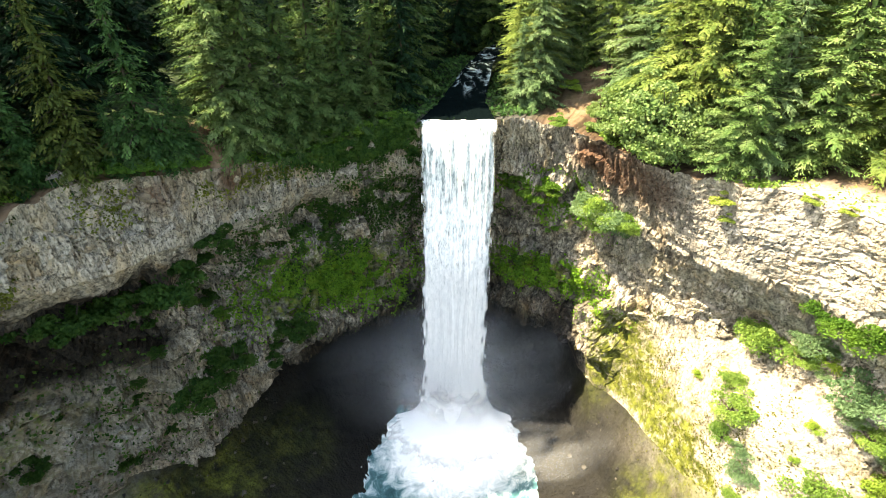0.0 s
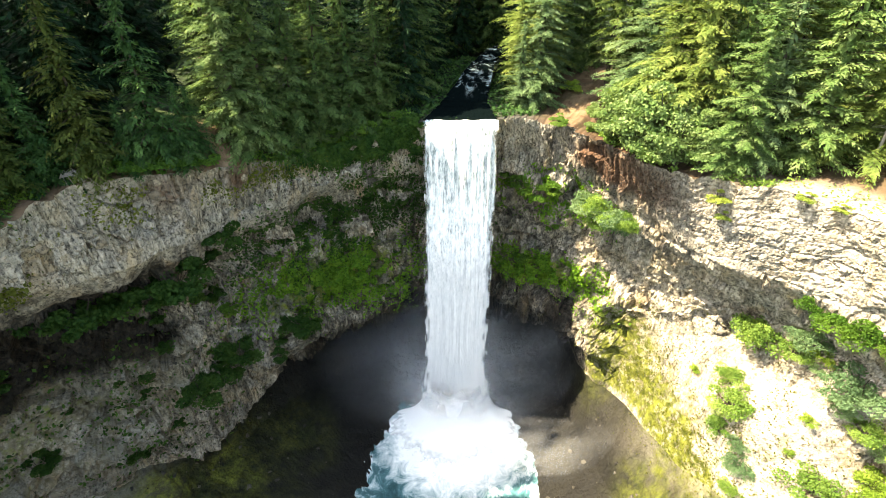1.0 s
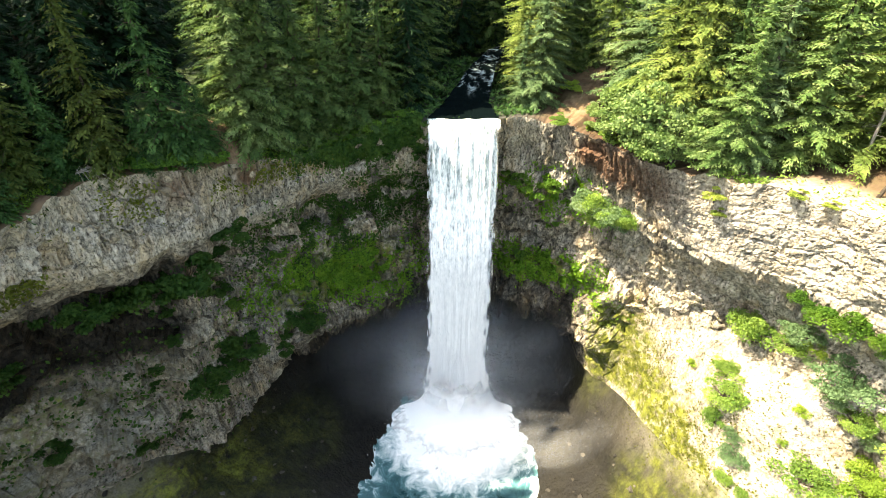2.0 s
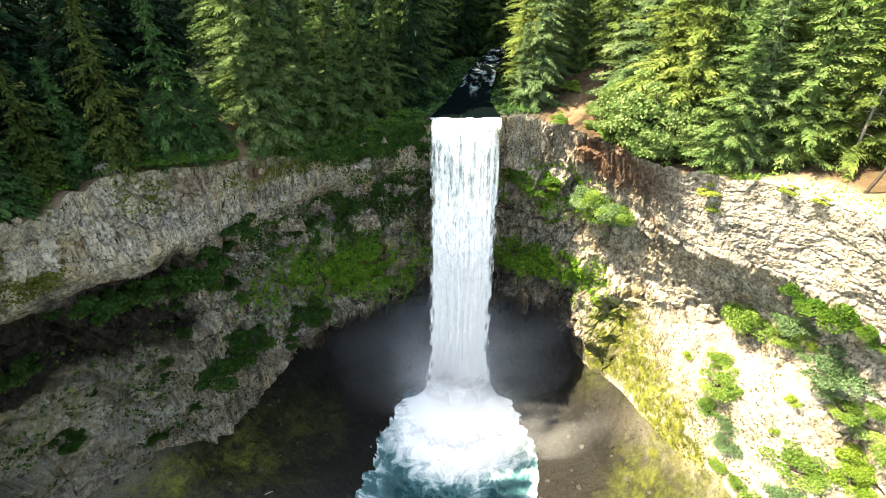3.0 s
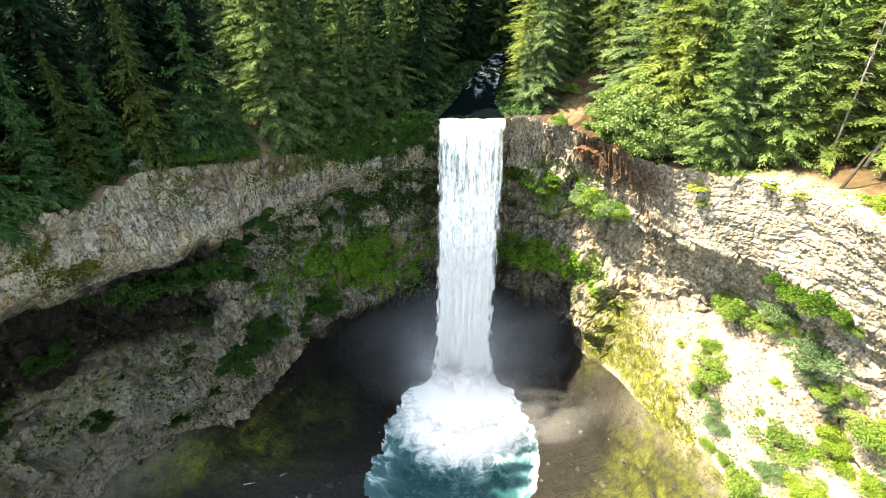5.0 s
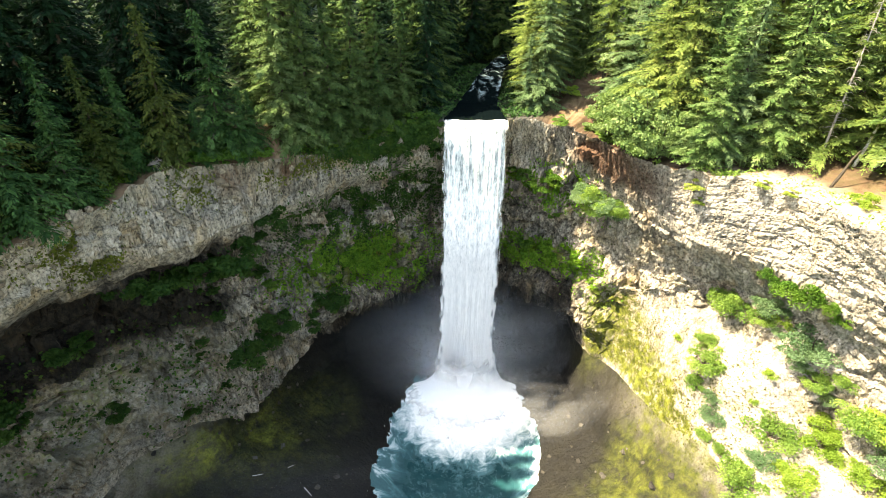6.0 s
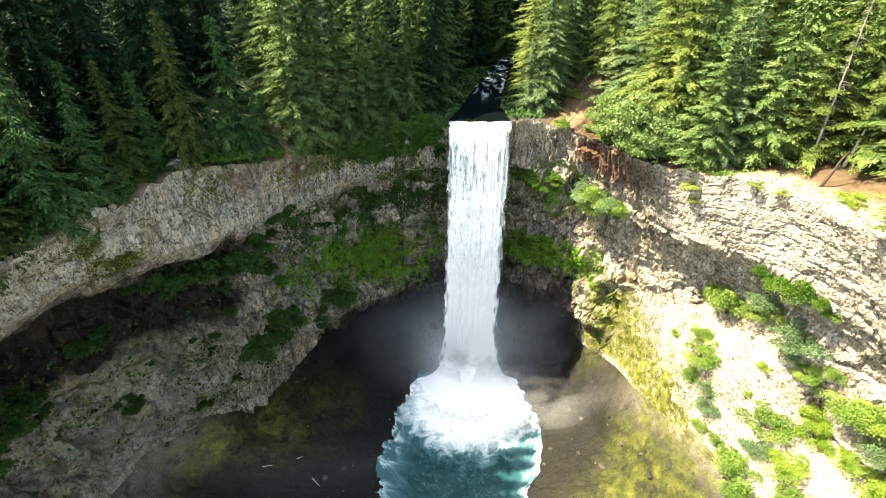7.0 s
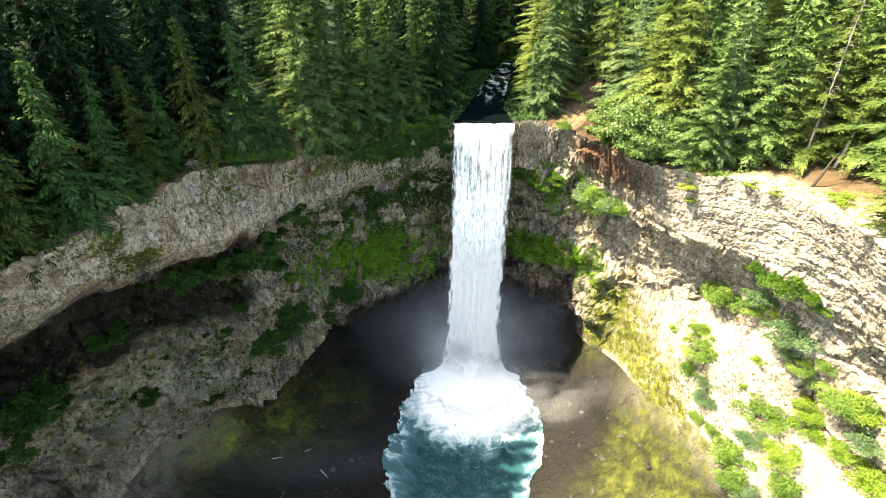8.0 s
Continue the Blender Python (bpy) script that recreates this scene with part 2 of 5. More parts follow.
def leaf_material(name, dark, light, tips, thin=0.35):
    m = material(name, 0.6)
    n = Nodes(m)
    info = n.add("ShaderNodeObjectInfo").outputs["Random"]
    island = n.add("ShaderNodeNewGeometry").outputs["Random Per Island"]
    c = n.mix(island, dark, light)
    c = n.mix(n.ramp(n.noise(0.5, 4), (0.45, 0.0), (0.7, 0.7)), c, tips)
    c = n.mix(n.math("MULTIPLY", info, 0.8), c, n.mix(1.0, c, (0.55, 0.66, 0.66), "MULTIPLY"))
    n.colour(c)
    glow = n.add("ShaderNodeBsdfTranslucent")
    n.put(glow.inputs[0], n.mix(1.0, c, (1.3, 1.35, 0.7), "MULTIPLY"))
    both = n.add("ShaderNodeMixShader")
    both.inputs[0].default_value = thin
    n.tree.links.new(n.shader.outputs[0], both.inputs[1])
    n.tree.links.new(glow.outputs[0], both.inputs[2])
    n.tree.links.new(both.outputs[0], n.tree.nodes["Material Output"].inputs[0])
    n.shader.inputs["Specular IOR Level"].default_value = 0.03
    return m


def bark_material(name, dark, light):
    m = material(name, 0.95)
    n = Nodes(m)
    grain = n.noise(2.5, 7, 0.7, n.scaled(3, 3, 0.5))
    n.colour(n.mix(n.ramp(grain, (0.35, 0.0), (0.65, 1.0)), dark, light))
    n.bump(grain, 0.8, 0.06)
    return m


def fall_material():
    """White broken water with streaks along the fall, thinning to gaps."""
    m = material("falling_water", 0.5)
    n = Nodes(m)
    streak = n.noise(1.0, 6, 0.65, n.scaled(2.0, 2.0, 0.09), 0.5)
    clump = n.noise(1.3, 9, 0.76, n.scaled(1.3, 1.3, 0.42), 0.2)
    both = n.mix(n.ramp(n.attribute("fallen"), (0.0, 0.5), (0.5, 0.85)), streak, clump)
    c = n.mix(n.ramp(both, (0.43, 0.0), (0.62, 1.0)), (0.20, 0.235, 0.24), (0.97, 0.95, 0.92))
    c = n.mix(n.math("MULTIPLY", n.attribute("fallen"), 0.86), c, (0.97, 0.945, 0.90))
    n.colour(c)
    glow = n.add("ShaderNodeBsdfTranslucent")
    n.put(glow.inputs[0], c)
    half = n.add("ShaderNodeMixShader")
    half.inputs[0].default_value = 0.12
    gap = n.add("ShaderNodeMixShader")
    clear = n.add("ShaderNodeBsdfTransparent")
    n.put(gap.inputs[0], n.math("MULTIPLY", n.math("MAXIMUM", n.ramp(both, (0.36, 0.35), (0.44, 1.0)), n.attribute("fallen")), n.attribute("thin")))
    for a, b in ((n.shader.outputs[0], half.inputs[1]), (glow.outputs[0], half.inputs[2]), (clear.outputs[0], gap.inputs[1]), (half.outputs[0], gap.inputs[2]), (gap.outputs[0], n.tree.nodes["Material Output"].inputs[0])):
        n.tree.links.new(a, b)
    relief = n.add("ShaderNodeBump")
    n.put(relief.inputs["Height"], both)
    relief.inputs["Strength"].default_value, relief.inputs["Distance"].default_value = 0.6, 0.2
    soft = n.add("ShaderNodeVectorMath")
    soft.operation = "ADD"
    n.put(soft.inputs[0], relief.outputs[0])
    n.put(soft.inputs[1], n.mix(n.attribute("fallen"), (0.0, -0.1, 0.15), (-0.2, -0.3, 0.9)))
    whole = n.add("ShaderNodeVectorMath")
    whole.operation = "NORMALIZE"
    n.put(whole.inputs[0], soft.outputs[0])
    even = n.add("ShaderNodeMix")
    even.data_type = "VECTOR"
    n.put(even.inputs["Factor"], n.ramp(n.attribute("fallen"), (0.2, 0.0), (0.8, 0.9)))
    n.put(even.inputs["A"], whole.outputs[0])
    n.put(even.inputs["B"], n.fixed(-0.35, -0.3, 0.88))
    n.put(n.shader.inputs["Normal"], even.outputs["Result"])
    return m


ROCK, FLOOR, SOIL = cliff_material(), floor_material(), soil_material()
# back firs and far woods: forest shade darkened into the needles
FIR_SHADE = leaf_material("shaded_fir_needles", (0.003, 0.009, 0.005), (0.007, 0.021, 0.009), (0.014, 0.036, 0.015), 0.2)
FIR_DARK = leaf_material("young_fir_needles", (0.009, 0.026, 0.009), (0.036, 0.080, 0.024), (0.074, 0.135, 0.040), 0.22)
FIR_OLIVE = leaf_material("olive_fir_needles", (0.014, 0.025, 0.007), (0.050, 0.066, 0.016), (0.092, 0.105, 0.026), 0.22)
FIR_MID = leaf_material("big_fir_needles", (0.016, 0.038, 0.012), (0.06, 0.10, 0.030), (0.13, 0.165, 0.06), 0.22)
# hemlock tone lightened for the sun on the right bank
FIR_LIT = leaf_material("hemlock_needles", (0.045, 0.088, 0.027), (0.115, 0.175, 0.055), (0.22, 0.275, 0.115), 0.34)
BROAD = leaf_material("broad_leaves", (0.06, 0.11, 0.034), (0.155, 0.215, 0.07), (0.27, 0.32, 0.14), 0.3)
# shrub leaves lightened in colour for the sunny side
SHRUB_LIT = leaf_material("sun_toned_bush_leaves", (0.065, 0.13, 0.03), (0.18, 0.265, 0.062), (0.34, 0.42, 0.11), 0.45)
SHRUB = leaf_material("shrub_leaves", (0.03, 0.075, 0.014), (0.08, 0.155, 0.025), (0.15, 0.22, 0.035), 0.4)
FIR_GREY = leaf_material("grey_hemlock_needles", (0.045, 0.080, 0.034), (0.11, 0.16, 0.07), (0.205, 0.26, 0.135), 0.34)
FIR_GOLD = leaf_material("golden_hemlock_needles", (0.055, 0.090, 0.024), (0.14, 0.175, 0.045), (0.25, 0.275, 0.085), 0.34)
BARK = bark_material("bark", (0.018, 0.014, 0.011), (0.06, 0.048, 0.037))
DEAD = bark_material("dead_wood", (0.22, 0.20, 0.175), (0.46, 0.43, 0.39))
# fir needles with sunlight put into their colour
FIR_SUNLIT = leaf_material("sun_toned_fir_needles", (0.045, 0.08, 0.02), (0.105, 0.145, 0.055), (0.20, 0.24, 0.115), 0.34)
# shrub leaves with the ledges' shade darkened into the colour
SHRUB_SHADE = leaf_material("shade_toned_leaves", (0.014, 0.040, 0.011), (0.042, 0.088, 0.02), (0.085, 0.145, 0.03), 0.4)
OLD_WOOD = bark_material("old_wood", (0.09, 0.082, 0.07), (0.27, 0.245, 0.21))
FERN = leaf_material("fern_fronds", (0.04, 0.095, 0.012), (0.10, 0.20, 0.022), (0.17, 0.27, 0.032), 0.4)
FALLING = fall_material()


# ---------------------------------------------------------------- making things
def sheet(name, grid, mat, closed=False, parent=None, attributes=None, shade=True):
    """A mesh from a grid of places, rows by columns."""
    a, b = grid.shape[:2]
    idx = np.arange(a * b).reshape(a, b)
    if closed:
        idx = np.concatenate([idx, idx[:, :1]], 1)
    q = np.stack([idx[:-1, :-1], idx[:-1, 1:], idx[1:, 1:], idx[1:, :-1]], -1).reshape(-1, 4)
    me = bpy.data.meshes.new(name)
    me.vertices.add(a * b)
    me.vertices.foreach_set("co", grid.reshape(-1))
    me.loops.add(q.size)
    me.loops.foreach_set("vertex_index", q.reshape(-1))
    me.polygons.add(len(q))
    me.polygons.foreach_set("loop_start", np.arange(len(q)) * 4)
    me.update(calc_edges=True)
    me.polygons.foreach_set("use_smooth", [shade] * len(q))
    for key, values in (attributes or {}).items():
        me.attributes.new(key, "FLOAT", "POINT").data.foreach_set("value", values.reshape(-1).astype(np.float32))
    me.materials.append(mat)
    me.validate()
    ob = new(name, me)
    if parent:
        ob.parent = parent
    return ob


def leaf_mesh(name, verts, faces, mat, parent, label=""):
    me = bpy.data.meshes.new(name)
    me.vertices.add(len(verts))
    me.vertices.foreach_set("co", verts.reshape(-1))
    me.loops.add(faces.size)
    me.loops.foreach_set("vertex_index", faces.reshape(-1))
    me.polygons.add(len(faces))
    me.polygons.foreach_set("loop_start", np.arange(len(faces)) * 4)
    me.update(calc_edges=True)
    me.materials.append(mat)
    ob = new(name, me)
    ob.parent = parent
    if label:
        ob["label"] = label
    return ob


# ---------------------------------------------------------------- the gorge, in polar form round (0, 40)
# Each line of the section: angle from the falls (to the left positive), radius, height.
CENTRE = (0.0, 40.0)
RIM = [(180, 235, 68), (165, 190, 68), (150, 116, 68), (135, 84, 68), (118, 66, 67), (108, 54.5, 66.5), (101, 51.5, 66), (95, 47.5, 66), (86, 45.3, 66),
       (76, 44.5, 66.5), (70, 41, 66), (64, 38.5, 65.5), (56, 36, 64.8), (44, 36, 63.5), (32, 36.5, 63), (20, 37.5, 63.5), (9, 37, 66),
       (4, 36, 66), (-12, 37.5, 66), (-17, 38.5, 66.5), (-27, 38.5, 66.5), (-37, 35.5, 66), (-50, 32.8, 66), (-62, 33.2, 66), (-73, 37, 66.5),
       (-85, 42, 67), (-97, 43.5, 67.5), (-107, 46, 67.5), (-118, 57, 67.5), (-135, 80, 68), (-150, 112, 68), (-165, 190, 68), (-180, 235, 68)]
CAP = [(180, 240, 56), (150, 122, 56), (135, 92, 56), (118, 76, 55.5), (108, 61, 55.5), (101, 58, 55.5), (95, 54, 55.5), (86, 48.5, 55.5), (80, 45.5, 55), (75, 42, 55),
       (65, 40, 55), (56, 38.5, 55), (42, 38, 55.5), (31, 38.5, 56), (20, 40, 56), (6, 41, 56), (-12, 43, 56), (-27, 42, 56), (-38, 39.5, 55.5),
       (-51, 37.5, 55), (-66, 37, 55), (-73, 37.5, 55), (-80, 42, 55), (-89, 46.5, 54.5), (-97, 49.6, 54.5), (-106, 52, 54), (-118, 66, 54), (-150, 118, 54), (-180, 240, 55)]
RECESS = [(180, 244, 46), (150, 128, 46), (118, 88, 45), (108, 77, 45), (99, 72, 44), (89, 66, 44), (80, 55, 45), (70, 48, 46), (56, 46, 47), (42, 45, 47), (20, 46, 47),
          (0, 48, 47), (-27, 45, 47), (-38, 41.5, 47), (-50, 39.6, 47), (-58, 41.5, 46), (-66, 45, 45), (-78, 48.5, 46), (-90, 51, 47), (-96, 54, 46), (-106, 60, 45), (-118, 76, 45), (-150, 126, 45), (-180, 244, 46)]
LEDGE = [(180, 236, 34), (150, 120, 34), (118, 82, 34), (108, 73, 34), (99, 68, 34), (89, 63, 33), (79, 52, 34), (66, 42.5, 35), (52, 42, 36), (38, 41.5, 36), (20, 42, 36),
         (0, 44, 37), (-27, 45.5, 38), (-40, 43.5, 38), (-52, 42.3, 38), (-66, 45.5, 40), (-80, 47.5, 40.5), (-90, 49, 41.5), (-96, 55.5, 31.5), (-106, 58, 31), (-118, 74, 31), (-150, 122, 31), (-180, 236, 34)]
BROW = [(180, 228, 22), (150, 112, 22), (118, 78, 22), (100, 66, 23), (89, 61, 25), (79, 50.5, 25), (68, 45.5, 12), (61, 41.5, 16), (53, 39.5, 22), (48, 38.8, 26), (38, 37.7, 26), (23, 38.3, 26.5),
        (9, 38, 26.5), (-12, 41, 27), (-33, 43.8, 27), (-42, 43, 25), (-52, 42, 24), (-66, 41.5, 30), (-80, 40.5, 34.5), (-88, 42, 34), (-95, 46, 30.5), (-106, 50, 28), (-118, 66, 28), (-150, 114, 28), (-180, 228, 22)]
BACK = [(180, 220, 10), (150, 104, 10), (118, 73, 11), (100, 63, 12), (89, 60, 13), (79, 50, 15), (69, 49.5, 8), (60, 49, 9), (48, 54, 11), (30, 57, 11),
        (9, 57, 11), (-12, 58, 11), (-30, 54, 12), (-38, 46, 13), (-46, 41.7, 15), (-56, 40, 17), (-66, 38, 18), (-80, 37.3, 20), (-94, 39, 25), (-106, 42, 25), (-118, 58, 25), (-150, 106, 25), (-180, 220, 10)]
APRON = [(180, 205, 2.5), (150, 92, 2.5), (118, 62, 3), (100, 56, 4), (89, 54, 4), (79, 47, 4), (69, 47, 3.5), (48, 48.5, 3), (30, 49, 3), (9, 50, 3),
         (-12, 51, 3), (-30, 50, 4), (-40, 40, 5), (-52, 34, 6), (-66, 31, 7), (-80, 30, 9), (-94, 30, 11), (-106, 32, 11), (-118, 40, 10), (-150, 80, 8), (-180, 205, 2.5)]
SHORE = [(180, 190, 0), (150, 60, 0), (125, 30, 0), (105, 19, 0), (88, 16, 0), (65, 18, 0), (48, 21, 0), (31, 27.5, 0), (12, 38, 0), (-11, 40, 0), (-34, 31, 0), (-56, 20.5, 0), (-75, 14, 0),
         (-90, 12, 0), (-110, 16, 0), (-130, 30, 0), (-150, 56, 0), (-180, 190, 0)]
HEARTH = [(180, 1.5, -2.5), (-180, 1.5, -2.5)]

theta = np.concatenate([np.linspace(180, 122, 60)[:-1], np.linspace(122, -118, 1060), np.linspace(-118, -180, 60)[1:-1]])


def line(knots):
    k = np.array(sorted(knots))
    kernel = np.exp(-(np.linspace(-2, 2, 17) ** 2) / 2)
    dense = np.linspace(-180, 180, 1441)
    out = []
    for c in (1, 2):
        v = np.interp(dense, k[:, 0], k[:, c])
        v = np.convolve(np.pad(v, 8, mode="edge"), kernel / kernel.sum(), "valid")
        out.append(np.interp(theta, dense, v))
    return np.stack(out)


SECTION = [(HEARTH, 0), (SHORE, 8), (APRON, 52), (BACK, 28), (BROW, 28), (LEDGE, 40), (RECESS, 34), (CAP, 26), (RIM, 64)]
rows_r, rows_z, rows_k = [], [], []
lines = [line(k) for k, _ in SECTION]
for i in range(1, len(SECTION)):
    count = SECTION[i][1]
    for f in np.arange(count) / count:
        rows_r.append(lines[i - 1][0] * (1 - f) + lines[i][0] * f)
        rows_z.append(lines[i - 1][1] * (1 - f) + lines[i][1] * f)
        rows_k.append(i - 1 + f)
rows_r.append(lines[-1][0]), rows_z.append(lines[-1][1]), rows_k.append(len(SECTION) - 1.0)
RR, ZZ, KK = np.array(rows_r), np.array(rows_z), np.array(rows_k)
TH = np.radians(theta)[None, :]
base = np.stack([CENTRE[0] - RR * np.sin(TH), CENTRE[1] + RR * np.cos(TH), ZZ], -1)


def normals(g):
    du = np.roll(g, -1, 1) - np.roll(g, 1, 1)
    dv = np.gradient(g, axis=0)
    n = np.cross(du, dv)
    return n / np.maximum(np.linalg.norm(n, axis=-1, keepdims=True), 1e-9)


NN = normals(base)
for _ in range(4):
    NN = (NN + np.roll(NN, 1, 1) + np.roll(NN, -1, 1) + np.concatenate([NN[:1], NN[:-1]]) + np.concatenate([NN[1:], NN[-1:]])) / 5
NN /= np.linalg.norm(NN, axis=-1, keepdims=True)
inward = np.stack([np.sin(TH) + 0 * RR, -np.cos(TH) + 0 * RR, 0 * RR], -1)
NN *= np.sign((NN * (inward + np.array([0, 0, 0.6]))).sum(-1, keepdims=True) + 1e-6) * np.where(KK > 6.5, 1, 1)[:, None, None]

bx, by, bz = base[..., 0], base[..., 1], base[..., 2]
arc = TH * 45.0 + 0 * RR
K2 = KK[:, None] + 0 * RR
rock = smooth(K2, 2.6, 3.4)
cap_zone = smooth(K2, 6.9, 7.2)
big = fbm(bx * 0.07, by * 0.07, bz * 0.07, 4, 3)
mid = fbm(bx * 0.28, by * 0.28, bz * 0.28, 5, 11)
small = fbm(bx * 1.1, by * 1.1, bz * 1.1, 4, 23)
lean = 0.25 * mid + 0.12 * small
col_v, col_e = cells(arc / 1.0 + lean, bz / 2.6 + 2 * lean, 5, 0.9)
blk_v, blk_e = cells(arc / 0.5 + lean, bz / 0.75 + 2 * lean, 9, 0.9)
slab_v, slab_e = cells(arc / 2.8 + lean, bz / 4.5 + big, 15, 1.6)
crag_v, crag_e = cells(arc / 5.0 + mid * 0.5, bz / 4.0 + big, 17, 2.2)
ridge = 1 - np.abs(fbm(arc * 0.13, bz * 0.05, 0 * arc, 4, 31))
strata = vnoise(arc * 0.03, bz * 0.55 + 0.5 * mid, 0 * arc, 37)
gap = -(1 - smooth(col_e, 0, 0.09)) * 0.30 - (1 - smooth(slab_e, 0, 0.07)) * 0.7
columns = (col_v - 0.5) * 0.6 + (blk_v - 0.5) * 0.2 + (slab_v - 0.5) * 1.2 + gap + (ridge - 0.7) * (1.0 + 0.8 * smooth(theta[None, :], -20, 20)) + mid * 0.4
pipe_v, pipe_e = cells(arc / 0.62 + lean, bz / 5.0 + lean, 21, 0.6)
columns = columns + ((pipe_v - 0.5) * 0.55 - 0.25 * (1 - smooth(pipe_e, 0, 0.14))) * smooth(7.5 - K2, 0, 0.2)
right_cap = smooth(-theta[None, :] + 0 * RR, 40, 60)
big_v, big_e = cells((arc - bz * 0.3) / 5.0 + 0.6 * lean, (bz + arc * 0.3) / 3.0 + lean, 57, 1.6)
ledge_at = (bz + arc * 0.10) / 2.3 + 0.16 * mid + 0.5 * big
ledge = ledge_at - np.floor(ledge_at)
shelf = (1 - smooth(ledge, 0.0, 0.22)) * smooth(fbm(arc * 0.22, bz * 0.3, 0 * arc, 3, 63), -0.2, 0.2)
brick_v, brick_e = cells((arc + bz * 0.3) / 0.55 + lean, (bz - arc * 0.1) / 1.3 + 1.2 * lean, 53, 0.8)
tiny = fbm(bx * 2.6, by * 2.6, bz * 3.2, 3, 87)
seam = np.exp(-((ledge - 0.12) / 0.06) ** 2) * smooth(fbm(arc * 0.3, bz * 0.3, 0 * arc, 3, 64), -0.1, 0.2)
columns = columns * (1 - 0.8 * right_cap) + right_cap * (0.16 * tiny - 0.2 * seam + (brick_v - 0.5) * 0.18 - 0.08 * (1 - smooth(brick_e, 0, 0.10)) - 0.40 * (1 - smooth(big_e, 0, 0.03)) + (big_v - 0.5) * 0.28 - 0.12 * shelf + 0.2 * mid + 0.06 * small)
organ = np.exp(-((theta[None, :] + 47) / 9) ** 2 - ((K2 - 7.62) / 0.28) ** 2)
columns = columns * (1 - 0.6 * organ) + organ * ((pipe_v - 0.5) * 0.8 - 0.35 * (1 - smooth(pipe_e, 0, 0.16)))
columns *= 0.7 + 0.45 * smooth(7.6 - K2, 0, 0.25) - 0.6 * smooth(7.35 - K2, 0, 0.3)
crevice = -1.6 * (1 - smooth(crag_e, 0, 0.06)) - 0.7 * (1 - smooth(slab_e, 0, 0.08))
broken = big * 3.2 + mid * 1.0 + small * 0.2 + (crag_v - 0.5) * 2.4 + (slab_v - 0.5) * 1.3 + (col_v - 0.5) * 0.6 + (blk_v - 0.5) * 0.4 + strata * 0.9 + crevice
peb_v, peb_e = cells(bx / 1.5 + 0.3 * small, by / 1.5, 19, 1.0)
scree = mid * 0.5 + small * 0.3 + ((peb_v - 0.5) * 0.35 - 0.12 * (1 - smooth(peb_e, 0, 0.15))) * (1 - 0.75 * smooth(K2, 2.4, 3.0))
step = bz / 2.6 + 0.55 * mid + 0.6 * big + arc * 0.02
layer = (step - np.floor(step) - 0.5) * 1.1 * smooth(fbm(arc * 0.15, bz * 0.2, 0 * arc, 3, 49), -0.15, 0.25) + (vnoise(np.floor(step) * 3.1, arc * 0.12, 0 * arc, 47)) * 0.9 - 0.12 * (1 - smooth(blk_e, 0, 0.1))
sunny_side = smooth(-30 - theta[None, :] + 0 * RR, 0, 8) * smooth(K2, 4.9, 5.3)
broken = broken * (1 - 0.78 * sunny_side) + (0.3 * layer + (brick_v - 0.5) * 0.3 + 0.12 * small) * sunny_side
broken = broken * (1 - 0.85 * smooth(K2, 6.2, 6.9) * smooth(theta[None, :] + 0 * RR, -20, 0))
columns = columns + 0.05 * layer * smooth(-40 - theta[None, :] + 0 * RR, 0, 10)
gentle = smooth(-46 - theta[None, :] + 0 * RR, 0, 8) * smooth(5.2 - K2, 0, 0.5)
broken = broken * (1 - gentle) + gentle * (mid * 0.45 + small * 0.18 + 0.9 * big)
push = (1 - rock) * scree * smooth(K2, 0.6, 1.4) + rock * ((1 - cap_zone) * broken + cap_zone * columns)
push *= smooth(8.0 - K2, -0.02, 0.05) * 0.45 + 0.55
push *= 1 - 0.6 * smooth(K2, 7.6, 7.95) * np.exp(-((theta[None, :] - 24) / 18) ** 4)
push *= 1 - 0.55 * np.exp(-((K2 - 4.0) / 0.12) ** 2) * smooth(theta[None, :], -44, -38) * (1 - smooth(theta[None, :], 66, 74))
push *= 1 - 0.85 * np.exp(-((K2 - 3.25) / 0.45) ** 2) * smooth(-theta[None, :] + 0 * RR, 31, 36) * (1 - smooth(-theta[None, :] + 0 * RR, 48, 56))
P = base + NN * push[..., None]
P[..., 2] += (0.7 * fbm(arc * 0.5, 0 * arc, 0 * arc, 4, 73) - 0.2) * (1 - 0.8 * np.exp(-((theta[None, :] - 24) / 18) ** 4)) * smooth(K2, 7.3, 8.0) * (1 - np.exp(-((theta[None, :] + 4) / 9.5) ** 6))


def cut(lo, hi):
    i, j = np.searchsorted(KK, lo), np.searchsorted(KK, hi)
    return slice(i, j + 1)


def bump_at(th, k, width, height):
    """A soft patch round an angle and a level of the section."""
    return np.exp(-((theta[None, :] - th) / width) ** 2 - ((K2 - k) / height) ** 2)


def stripe(knots, dth, dk):
    """A band along a line of angles and levels."""
    k = np.array(sorted(knots))
    mid_k = np.interp(theta, k[:, 0], k[:, 1])[None, :]
    inside = smooth(theta, k[0, 0] - dth, k[0, 0]) * (1 - smooth(theta, k[-1, 0], k[-1, 0] + dth))
    return inside[None, :] * np.exp(-((K2 - mid_k + 0.12 * mid) / dk) ** 2)


